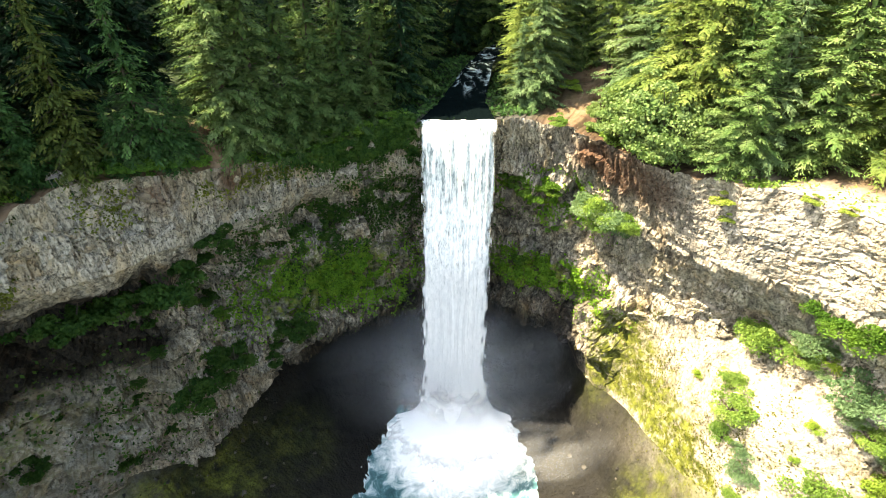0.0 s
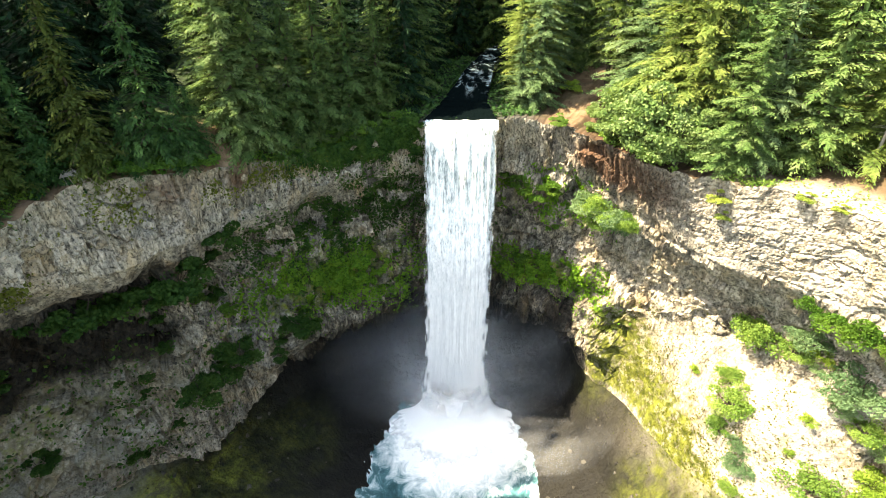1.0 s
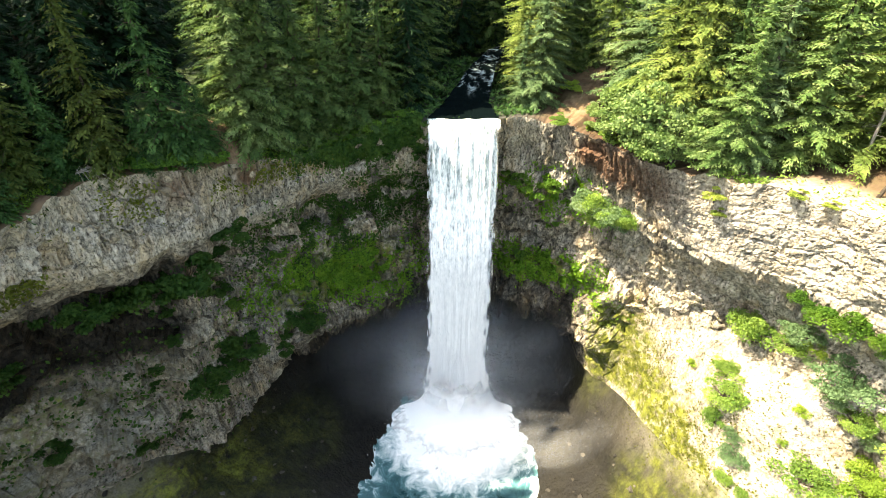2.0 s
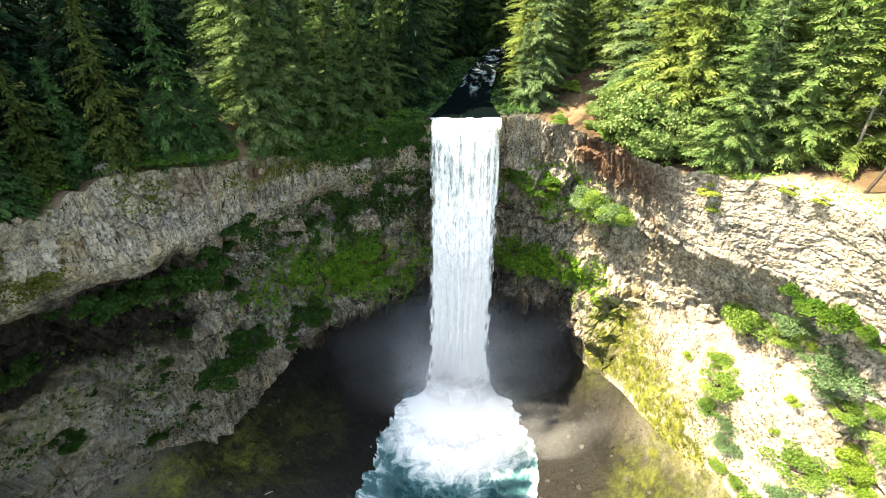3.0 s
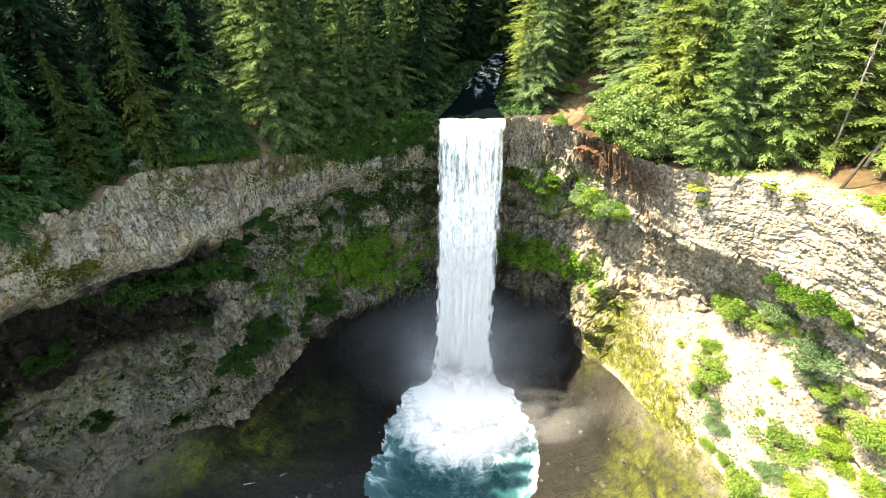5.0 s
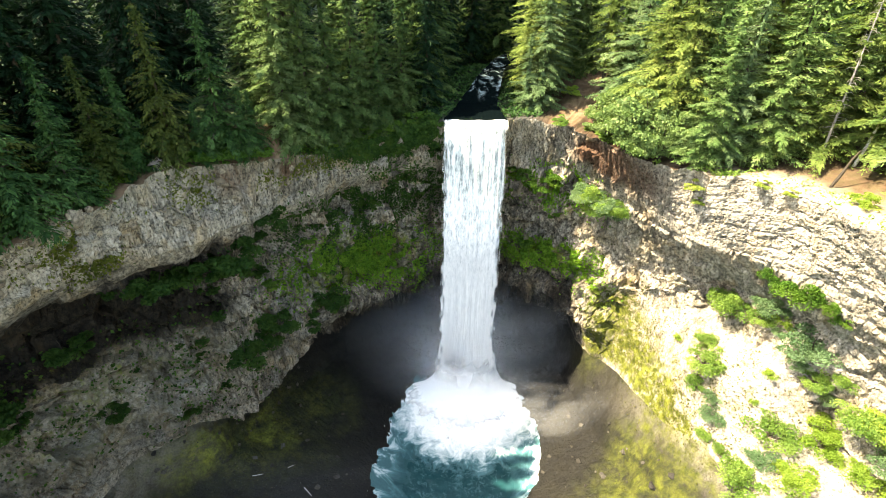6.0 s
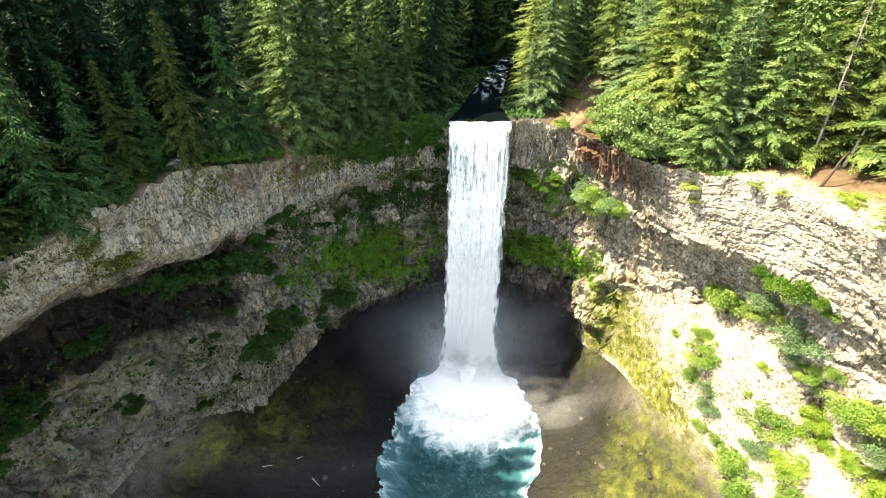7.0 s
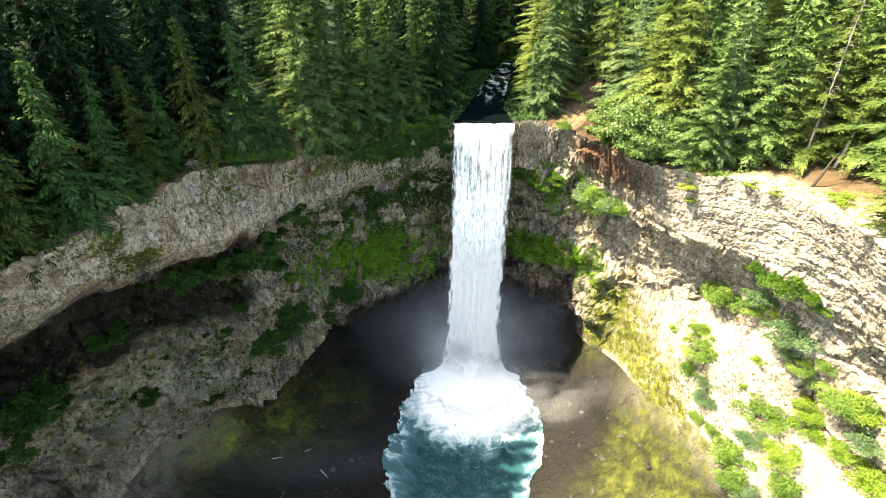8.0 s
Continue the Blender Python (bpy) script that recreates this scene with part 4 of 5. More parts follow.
def sticks(name, rings, mat, parent, label=""):
    """Several limbs as one mesh."""
    verts, faces, start = [], [], 0
    for g in rings:
        n, m = g.shape[:2]
        verts.append(g.reshape(-1, 3))
        idx = start + np.arange(n * m).reshape(n, m)
        nxt = np.roll(idx, -1, 1)
        faces.append(np.stack([idx[:-1], nxt[:-1], nxt[1:], idx[1:]], -1).reshape(-1, 4))
        start += n * m
    me_v, me_f = np.concatenate(verts), np.concatenate(faces)
    ob = leaf_mesh(name, me_v, me_f, mat, parent, label)
    ob.data.polygons.foreach_set("use_smooth", [True] * len(me_f))
    return ob


def unit(v):
    return v / np.maximum(np.linalg.norm(v, axis=-1, keepdims=True), 1e-9)


def conifer(name, label, height, radius, bare, leaf, seed, spacing=0.9, boughs=8, twig=0.34, clump=0.34, full=22.0, droop=(0.36, 0.6)):
    """A conifer: tapered trunk, limbs, and drooping feathered boughs whose branchlets carry flat sprays of needles."""
    g = np.random.default_rng(seed)
    tree = tagged(new(name), label, "tree")
    hs = np.linspace(0, height, 12)
    bend = np.cumsum(g.normal(0, 0.05, (12, 2)), 0)
    axis = np.stack([bend[:, 0], bend[:, 1], hs], 1)
    sticks("trunk", [stick(axis, 0.30 * height / 24 * (1 - 0.95 * hs / height) + 0.02, 9)], BARK, tree)
    cs, al, sd, limbs = [], [], [], []
    up = np.array([0.0, 0, 1])
    z = bare
    while z < height - 0.3:
        f = (z - bare) / (height - bare)
        coarse = 1.0 if z < full else 2.2
        count = max(5, int(round(boughs * (1 - 0.3 * f) + g.normal(0, 1))))
        for a in np.arange(count) * 2 * np.pi / count + g.uniform(0, 6.3) + g.normal(0, 0.22, count):
            uneven = 1 + 0.30 * float(vnoise(math.cos(a) * 1.3, math.sin(a) * 1.3, z * 0.22, seed))
            length = max(0.45, radius * (0.06 + 0.94 * (1 - f) ** 0.9) * uneven * g.uniform(0.38, 1.2) * (0.75 + 0.25 * min(1, (z - bare) / 3 + 0.2)))
            zz = z + g.uniform(-0.35, 0.35) * spacing
            root = np.array([np.interp(zz, hs, bend[:, 0]), np.interp(zz, hs, bend[:, 1]), zz])
            out = np.array([math.cos(a), math.sin(a), 0])
            across = np.cross(out, up)
            rise, sag = g.uniform(0.02, 0.20) + 0.22 * f, g.uniform(*droop)
            n = max(4, int(length / (twig * coarse)))
            t = np.repeat(0.10 + 0.90 * (np.arange(n) + g.uniform(0.2, 0.8, n)) / n, 2)
            side = np.tile([-1.0, 1.0], n)
            start = root + out * (length * t)[:, None] + up * (length * (rise * t - sag * t * t))[:, None]
            reach = (0.16 + 0.34 * length * (1 - t) ** 0.75 * np.minimum(1, 0.35 + t * 2.2)) * g.uniform(0.7, 1.2, 2 * n)
            d = unit(out * (0.55 + 0.6 * t)[:, None] + across * (side * g.uniform(0.7, 1.0, 2 * n))[:, None] + up * (0.6 * rise - 1.3 * sag * t)[:, None] + up * g.normal(-0.04, 0.06, (2 * n, 1)))
            m = np.maximum(1, np.round(reach / (clump * 0.85 * coarse)).astype(int))
            who = np.repeat(np.arange(2 * n), m)
            step = (np.arange(len(who)) - np.repeat(np.cumsum(m) - m, m) + 0.5) / m[who]
            c = start[who] + d[who] * (reach[who] * step)[:, None] - up * (0.30 * reach[who] * step ** 2)[:, None] + g.normal(0, 0.09, (len(who), 3))
            q = unit(d[who] - up * (0.5 * step)[:, None] + g.normal(0, 0.22, (len(who), 3)))
            size = clump * coarse * g.uniform(0.75, 1.3, (len(who), 1))
            cs.append(c)
            al.append(q * size * 0.78)
            sd.append(unit(np.cross(q, g.normal(0, 0.40, (len(who), 3)) + up)) * size * 0.26)
            w = np.linspace(0.05, 0.80, 5 + int(1.2 * length))[:, None]
            k = len(w)
            lean_to = np.where(np.arange(k) % 2, 1.0, -1.0)[:, None]
            q = unit(out * 0.8 + across * lean_to * g.uniform(0.1, 0.8, (k, 1)) + up * (rise - 2 * sag * w))
            cs.append(root + out * length * w + up * (length * (rise * w - sag * w * w) - 0.14) + across * lean_to * length * 0.09 * (1.1 - w))
            al.append(q * length * g.uniform(0.10, 0.15, (k, 1)))
            sd.append(unit(np.cross(q, up + g.normal(0, 0.12, (k, 3)))) * length * (0.075 - 0.04 * w))
            if g.random() < 0.25 and length > 1.0 and z < full:
                tip = root + out * length + up * length * (rise - sag)
                limbs.append(stick([root, root + out * length * 0.5 + up * length * (0.5 * rise - 0.25 * sag), tip], [0.06, 0.04, 0.012], 4))
        hang = 7
        a = g.uniform(0, 2 * np.pi, hang)
        o = np.stack([np.cos(a), np.sin(a), 0 * a], 1)
        cs.append(np.array([np.interp(z, hs, bend[:, 0]), np.interp(z, hs, bend[:, 1]), z]) + o * (0.12 * radius * (1 - f) + 0.2) - up * g.uniform(0.0, 0.6, (hang, 1)))
        al.append(unit(o * 0.45 - up) * 0.62 * spacing)
        sd.append(np.cross(o, up) * (0.10 * radius * (1 - f) + 0.1))
        z += spacing * g.uniform(0.75, 1.25) * (1 - 0.3 * f)
    for a in g.uniform(0, 2 * np.pi, 8):
        zz, ln = g.uniform(0.25, 1) * (bare + 0.5), g.uniform(0.8, 2.2)
        limbs.append(stick([[0, 0, zz], [math.cos(a) * ln * 0.6, math.sin(a) * ln * 0.6, zz - 0.1], [math.cos(a) * ln, math.sin(a) * ln, zz - 0.35]], [0.05, 0.03, 0.012], 4))
    tagged(sticks("branchwork", limbs, BARK, tree), kind="stuff")
    v, f = quads(np.concatenate(cs), np.concatenate(al), np.concatenate(sd))
    tagged(leaf_mesh("crown", v, f, leaf, tree), kind="stuff")
    return tree


def broadleaf(name, label, height, radius, leaf, seed, leaves=5200, size=0.26, category="tree"):
    """A leafy tree or bush: stems, limbs and lobes of leaves with gaps between."""
    rng = np.random.default_rng(seed)
    tree = tagged(new(name), label, category)
    limbs, cs = [], []
    lobes = max(9, int(leaves / 260))
    top = np.array([rng.normal(0, 0.3), rng.normal(0, 0.3), height * 0.8])
    sticks("trunk", [stick([[0, 0, -0.2], top * 0.3 + [0.1, 0, 0], top * 0.7, top], np.array([0.05, 0.04, 0.025, 0.008]) * (height / 2.2) ** 0.8, 7)], BARK, tree)
    for k in range(lobes):
        a, q = rng.uniform(0, 2 * np.pi), math.sqrt(rng.uniform(0.02, 1))
        zz = height * (0.16 + 0.72 * rng.random() * math.sqrt(max(0.05, 1 - (q * 0.85) ** 2)))
        c = np.array([math.cos(a) * q * radius * 0.78, math.sin(a) * q * radius * 0.78, zz])
        size_l = radius * rng.uniform(0.22, 0.42)
        d = unit(rng.normal(0, 1, (int(leaves / lobes), 3)))
        d[:, 2] = np.abs(d[:, 2]) * 0.8 - 0.25
        cs.append(c + d * size_l * rng.uniform(0.55, 1.05, (len(d), 1)) * np.array([1, 1, 0.75]))
        limbs.append(stick([[0, 0, zz * 0.35], c * [0.5, 0.5, 0.7], c], np.array([0.025, 0.016, 0.006]) * (height / 2.2) ** 0.8, 4))
    tagged(sticks("branchwork", limbs, BARK, tree), kind="stuff")
    c = np.concatenate(cs)
    d = unit(rng.normal(0, 1, c.shape) + (c - [0, 0, height * 0.35]) * 0.5 / radius)
    along = unit(np.cross(d, rng.normal(0, 1, c.shape)))
    s = size * rng.uniform(0.6, 1.4, (len(c), 1))
    v, f = quads(c, along * s * 0.55, np.cross(d, along) * s * 0.38)
    tagged(leaf_mesh("crown", v, f, leaf, tree), kind="stuff")
    return tree


DARK_LABEL = "tall dark green fir with drooping needle boughs"
LIT_LABEL = "sunlit yellow-green hemlock with layered boughs"
DEEP_LABEL = "shaded dark fir deep in the forest"
firs = [conifer("fir_tree", DARK_LABEL, h, r, b, FIR_MID, k, 1.2, 12, 0.40, 0.32, droop=(0.2, 0.5)) for h, r, b, k in ((34, 6.6, 0.8, 1), (36, 7.0, 1.2, 2), (30, 6.2, 0.6, 3))]
back_firs = [conifer("fir_tree", DEEP_LABEL, h, r, 1.5, FIR_SHADE, k, 1.5, 10, 0.66, 0.66, 40.0) for h, r, k in ((36, 5.6, 4), (33, 5.2, 5))]
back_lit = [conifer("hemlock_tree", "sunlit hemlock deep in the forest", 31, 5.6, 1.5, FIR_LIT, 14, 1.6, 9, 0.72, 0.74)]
# stands in shade; its sunlit look comes from the needle colour
sun_toned_fir = conifer("fir_tree", "fir with drooping boughs coloured sunlit yellow-green", 33, 6.4, 0.8, FIR_SUNLIT, 41, 1.15, 12, 0.38, 0.28, droop=(0.25, 0.55))
young = [conifer("young_fir_tree", "young green fir at the cliff edge", 14, 4.2, 0.4, FIR_DARK, 6, 0.8, 10, 0.28, 0.28), conifer("young_fir_tree", "young olive-green fir at the cliff edge", 16, 4.4, 0.5, FIR_OLIVE, 7, 0.8, 10, 0.28, 0.28)]
hemlocks = [conifer("hemlock_tree", LIT_LABEL, h, r, b, leaf, k, 1.25, 12, 0.34, 0.25, droop=(0.15, 0.45)) for h, r, b, k, leaf in ((29, 6.8, 1.2, 8, FIR_LIT), (32, 7.2, 2.0, 9, FIR_GOLD), (26, 6.4, 0.9, 10, FIR_GREY))]
trail_fir = conifer("fir_tree", "olive-green fir with a bare lower trunk beside the trail", 30, 6.0, 6.5, FIR_GOLD, 43, 1.5, 10, 0.34, 0.30, droop=(0.3, 0.6))
grey_fir = conifer("fir_tree", "grey-green fir with drooping boughs beside the stream", 32, 6.2, 0.6, FIR_GREY, 44, 1.1, 12, 0.36, 0.27, droop=(0.22, 0.5))
maples = [broadleaf("maple_tree", "leafy green maple leaning over the cliff edge", 13, 5.2, BROAD, 11, 9000, 0.34), broadleaf("maple_tree", "leafy green maple leaning over the cliff edge", 10, 4.6, BROAD, 12, 8000, 0.32)]
shady = [broadleaf("bush", "dark green leafy bush on the shaded ledge", 1.3, 1.0, SHRUB_SHADE, 33 + k, 3000, 0.10, "bush") for k in range(2)]
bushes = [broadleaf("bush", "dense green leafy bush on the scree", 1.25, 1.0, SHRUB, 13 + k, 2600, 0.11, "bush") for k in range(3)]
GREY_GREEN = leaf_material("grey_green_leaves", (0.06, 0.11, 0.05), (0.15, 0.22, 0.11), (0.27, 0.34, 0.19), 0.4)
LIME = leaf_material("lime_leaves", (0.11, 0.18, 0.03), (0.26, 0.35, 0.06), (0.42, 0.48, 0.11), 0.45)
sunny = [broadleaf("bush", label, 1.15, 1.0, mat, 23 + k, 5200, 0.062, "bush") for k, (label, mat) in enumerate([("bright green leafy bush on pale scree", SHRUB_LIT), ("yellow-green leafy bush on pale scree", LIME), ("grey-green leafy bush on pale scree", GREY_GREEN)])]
# built like the sunny bushes, leaf colour darker for the overhang's shade
shady_fine = broadleaf("bush", "deep green leafy bush under the rock overhang", 1.15, 1.0, SHRUB, 29, 5200, 0.062, "bush")
yellow_bush = broadleaf("bush", "yellow-green flowering bush on the cliff face", 1.2, 1.0, leaf_material("yellow_leaves", (0.16, 0.20, 0.04), (0.26, 0.30, 0.07), (0.36, 0.39, 0.13)), 17, 2600, 0.085, "bush")

PLANTED = []


def plant(kind, place, scale=1.0, group="", lean=(0, 0), sink=0.15):
    """A copy of a plant, turned at random."""
    x, y, z = place
    spin = random.uniform(0, 360)
    m = pose(x, y, z - sink, lean[0], lean[1], 0) @ pose(0, 0, 0, 0, 0, spin) @ Matrix.Diagonal((scale * random.uniform(0.92, 1.08), scale * random.uniform(0.92, 1.08), scale, 1))
    ob = copy_thing(kind, m)
    if group:
        tagged(ob, group=group)
    PLANTED.append((x, y))
    return ob


def section_plant(kind, th, k, s, group, out=0.3):
    j, i = int(np.argmin(np.abs(theta - th))), int(np.argmin(np.abs(KK - k)))
    n = NN[i, j] * np.array([1, 1, 0.35])
    return plant(kind, Vector(P[i, j] + n * out * s), s, group, sink=0.42 * s)


def at_xy(x, y):
    """The plateau's surface at a place."""
    d = np.hypot(PL[..., 0] - x, PL[..., 1] - y)
    i, j = np.unravel_index(np.argmin(d), d.shape)
    return Vector((x, y, float(PL[i, j, 2])))


def rim_tree(kinds, th, away, scale, group):
    return plant(random.choice(kinds), at_plateau(th, away), scale, group)


# trees along the rim: angle, metres behind the edge, scale
LEFT_EDGE = [(109, 2.6, 1.25, 0), (101.5, 2.6, 1.2, 1), (95, 3.0, 1.35, 0), (88, 2.8, 0.95, 0), (80.5, 3.6, 1.0, 1), (76, 2.8, 1.0, 0), (71, 2.8, 1.3, 1), (68, 1.8, 0.6, 0), (62.5, 3.2, 1.4, 0), (59.5, 2.0, 0.75, 0), (57, 2.8, 0.6, 0), (84.5, 6.0, 1.2, 0), (66, 2.4, 0.5, 0), (91, 6.5, 1.2, 1)]
for th, away, s, kind in LEFT_EDGE:
    plant(young[kind], at_plateau(th, away), s, "young firs on the left rim")
for th, away, s in [(69, 8, 0.95), (76, 9, 1.0), (83, 8.5, 0.95), (91, 9, 1.0), (98, 8, 0.95), (105, 8, 1.0), (112, 8, 1.0), (66.5, 9.5, 0.95), (66, 15, 1.1), (60, 24, 1.15), (55, 25, 1.15), (50, 25, 1.1), (118, 6, 1.1), (115, 12, 1.2), (108, 14, 1.2), (101, 15, 1.2), (94, 15, 1.2), (87, 14, 1.2), (80, 15, 1.2), (73, 15, 1.2), (120, 16, 1.2), (112, 20, 1.2), (98, 22, 1.2), (90, 22, 1.2)]:
    rim_tree(back_firs, th, away, s, "dark firs behind the left rim")
for th, away, s in [(42, 3.0, 1.0), (35.5, 2.6, 1.0), (29, 2.6, 0.95), (22, 3.0, 0.95), (15.5, 4.5, 0.85), (46.5, 9, 1.0), (11.5, 9, 0.95), (6.5, 14, 0.9), (5.5, 22, 0.95), (3, 31, 1.0), (-3, 38, 1.0), (-8, 36, 1.0), (-6, 47, 1.1), (-1, 47, 1.1)]:
    rim_tree(firs, th, away, s, "big firs beside the falls")
for th, away, s in [(-17.5, 14, 1.1), (-15.5, 24, 1.1), (-15, 34, 1.1), (-37.5, 14, 1.1), (-42, 8, 1.0), (-49, 6.5, 1.1), (-55.5, 5.5, 1.05), (-60.5, 6.5, 1.0), (-66, 6.5, 0.95), (-71, 9, 1.0), (-67, 2.6, 0.7),
                    (-73.5, 15, 1.05), (-79.5, 18, 1.1), (-84, 15, 1.05), (-90, 18, 1.0), (-98, 14, 1.0), (-102, 2.4, 0.8), (-105, 5, 0.8), (-97, 9, 0.8), (-108, 11, 1.0)]:
    rim_tree(hemlocks, th, away, s, "sunlit hemlocks on the right rim")
for th, away, s in [(-50, 0.9, 1.2), (-45.5, 1.6, 1.1), (-54.5, 0.8, 1.0), (-41, 3.0, 0.7), (-36.5, 3.0, 0.55), (-47.5, 4.0, 1.0), (-58.5, 1.4, 0.85), (-63, 1.6, 0.75)]:
    rim_tree(maples, th, away, s, "maples leaning over the right rim")

for x, y, s in [(-6.5, 82, 0.75), (-6.5, 89, 0.85), (-5, 96, 0.9), (-2, 103, 0.9), (3, 109, 0.95), (10, 113, 0.95), (-11, 86, 1.0), (-10, 95, 1.0), (20, 119, 1.0), (14, 122, 1.0), (26, 124, 1.0), (8, 119, 1.0), (31, 121, 1.0)]:
    plant(random.choice(back_firs), at_xy(x, y), s, "dark firs along the stream")
for x, y, s in [(12.5, 83, 0.55), (13, 88.5, 0.6), (15.5, 95, 0.8)]:
    plant(random.choice(hemlocks), at_xy(x, y), s, "hemlocks along the stream")
plant(sun_toned_fir, at_plateau(48, 2.8), 1.0, "big firs beside the falls")
plant(grey_fir, at_plateau(-19.3, 8.0), 0.95, "firs beside the stream")
plant(grey_fir, at_plateau(-18.5, 16), 1.0, "firs beside the stream")
rng = random.Random(5)
tries = 0
far_trees = 0
while tries < 9000 and far_trees < 88:
    tries += 1
    th = rng.uniform(-96, 122)
    away = 5 + 75 * rng.random() ** 1.1
    p = at_plateau(th, away)
    rx, _ = river_line(p.y)
    if p.y > 70 and abs(p.x - rx) < 6.8:
        continue
    if th < -70 and away < 16 or -34 < th < -23 and away < 26 or 49.5 < th < 63 and away < 21:
        continue
    if min(math.hypot(p.x - x, p.y - y) for x, y in PLANTED) < (4.6 if away < 25 else 5.6):
        continue
    near = away < 16
    if th < -14:
        plant(rng.choice(hemlocks if near else back_lit), p, rng.uniform(0.9, 1.2), "forest on the right bank")
    else:
        plant(rng.choice(firs if near and th < 56 else back_firs), p, rng.uniform(0.85, 1.2), "forest on the left bank")
    far_trees += 1

for k in range(22):
    th, away = rng.uniform(-78, -14), rng.uniform(19, 60)
    p = at_plateau(th, away)
    rx, _ = river_line(p.y)
    if abs(p.x - rx) > 7 and not (-33 < th < -23 and away < 27) and min(math.hypot(p.x - x, p.y - y) for x, y in PLANTED) > 3.6:
        plant(back_lit[0], p, rng.uniform(0.9, 1.2), "forest on the right bank")

# bushes on the scree, the ledges and the walls: angle, level of the section, scale
for th, k, s, kind in [(-80.4, 4.1, 3.7, 0), (-75.8, 5.56, 4.5, 0), (-81.7, 6.12, 3.2, 2), (-89.7, 5.65, 4.2, 2), (-91.7, 5.21, 2.7, 0), (-94.7, 4.08, 3.9, 0), (-98.7, 3.75, 2.6, 2), (-102.1, 3.29, 4.0, 0), (-105.5, 3.0, 2.7, 0),
                       (-95.1, 4.88, 3.2, 1), (-97.4, 4.7, 3.4, 1), (-102.1, 3.96, 3.2, 1), (-99.2, 5.59, 4.2, 0), (-100.5, 5.59, 3.2, 1), (-102.1, 5.06, 2.8, 1), (-103.5, 5.38, 2.9, 2), (-106.4, 5.03, 4.0, 1), (-95.6, 3.25, 1.7, 0),
                       (-86.7, 3.79, 1.7, 2), (-89.0, 3.61, 2.2, 2), (-91.5, 3.25, 1.6, 0), (-89.2, 4.62, 1.3, 1), (-90.8, 4.17, 0.8, 1), (-69.7, 4.2, 1.1, 1), (-107.6, 2.96, 2.7, 2), (-108.0, 3.61, 3.8, 0), (-84.7, 5.41, 1.2, 2),
                       (-94.7, 5.65, 1.9, 0), (-93.8, 5.26, 1.8, 2), (-76.5, 4.47, 2.3, 0), (-80.6, 5.59, 2.4, 0), (-82.6, 3.79, 2.5, 0)]:
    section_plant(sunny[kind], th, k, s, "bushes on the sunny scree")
for th, k, s in [(-87.9, 6.88, 5.0), (-84.0, 6.81, 3.7), (-91.7, 6.88, 2.7)]:
    section_plant(shady_fine, th, k, 0.8 * s, "bushes under the sunny overhang", 0.05)
for th, k, s in [(-29.1, 5.9, 1.6), (-27.3, 6.8, 2.6), (-23.5, 6.8, 2.6), (-19.7, 6.9, 2.4), (-16, 6.8, 2.2)]:
    section_plant(rng.choice(bushes), th, k, s * 1.0, "bushes on the right cliff ledge")
for th, k, s in [(-36.5, 6.75, 2.6), (-39, 6.8, 3.4), (-41.5, 6.8, 3.6), (-44, 6.85, 3.2), (-46.5, 6.85, 2.4), (-33.5, 6.5, 1.6), (-41, 6.55, 2.6), (-44.5, 6.6, 2.6), (-48.5, 6.75, 2.0)]:
    section_plant(rng.choice([sunny[0], sunny[2]]), th, k, s * 1.2, "bushes on the right cliff ledge")
for th, k, s in [(56.5, 6.81, 3.5), (66.9, 6.46, 5.1), (71.2, 6.04, 5.1), (77.8, 6.31, 4.6), (81.9, 6.42, 3.0), (44.3, 4.5, 3.5), (60.4, 4.78, 4.0), (64.7, 4.72, 3.5), (67.4, 4.72, 4.0), (74.0, 4.92, 1.2), (75.1, 4.65, 1.4), (72.4, 4.28, 1.2),
                       (87.3, 4.08, 2.8), (51.5, 4.38, 1.9), (86.2, 5.68, 3.3), (77.1, 5.0, 0.9), (70.3, 5.18, 1.5), (95.3, 5.35, 4.8), (98.4, 5.18, 4.1), (57.5, 6.3, 2.6), (62.5, 5.72, 3.6), (68.5, 5.95, 4.2), (75, 5.95, 3.8), (42, 4.35, 2.6),
                       (63.4, 4.85, 2.6), (85.9, 4.1, 1.5), (49.5, 4.4, 1.5), (94.5, 4.9, 3.0), (101, 4.9, 3.4), (79.5, 3.4, 2.2), (83, 4.7, 0.9), (90, 4.4, 0.8)]:
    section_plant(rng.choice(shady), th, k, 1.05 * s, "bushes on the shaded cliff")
for th, k, s in [(-68.8, 7.8, 1.7), (-70.5, 7.6, 1.2), (-80, 7.98, 1.2), (-84, 7.99, 1.0), (-44, 4.6, 1.6)]:
    section_plant(yellow_bush, th, k, s, "yellow bushes on the right cliff")
for th, away, s in [(-25, 14, 2.2), (-26.7, 0.5, 1.9), (-91, 3.2, 1.9), (70, 1.0, 2.4), (67, 0.9, 2.0), (63, 1.0, 2.0), (60.5, 0.9, 2.2), (58, 1.0, 2.0), (65, 1.2, 2.2), (26, 1.2, 2.4), (20, 1.6, 2.6), (31, 1.2, 2.0), (13, 2.0, 2.2), (37, 1.0, 1.8)]:
    plant(rng.choice(bushes if th > -20 else sunny), at_plateau(th, away), s, "bushes on the rim", sink=0.3)


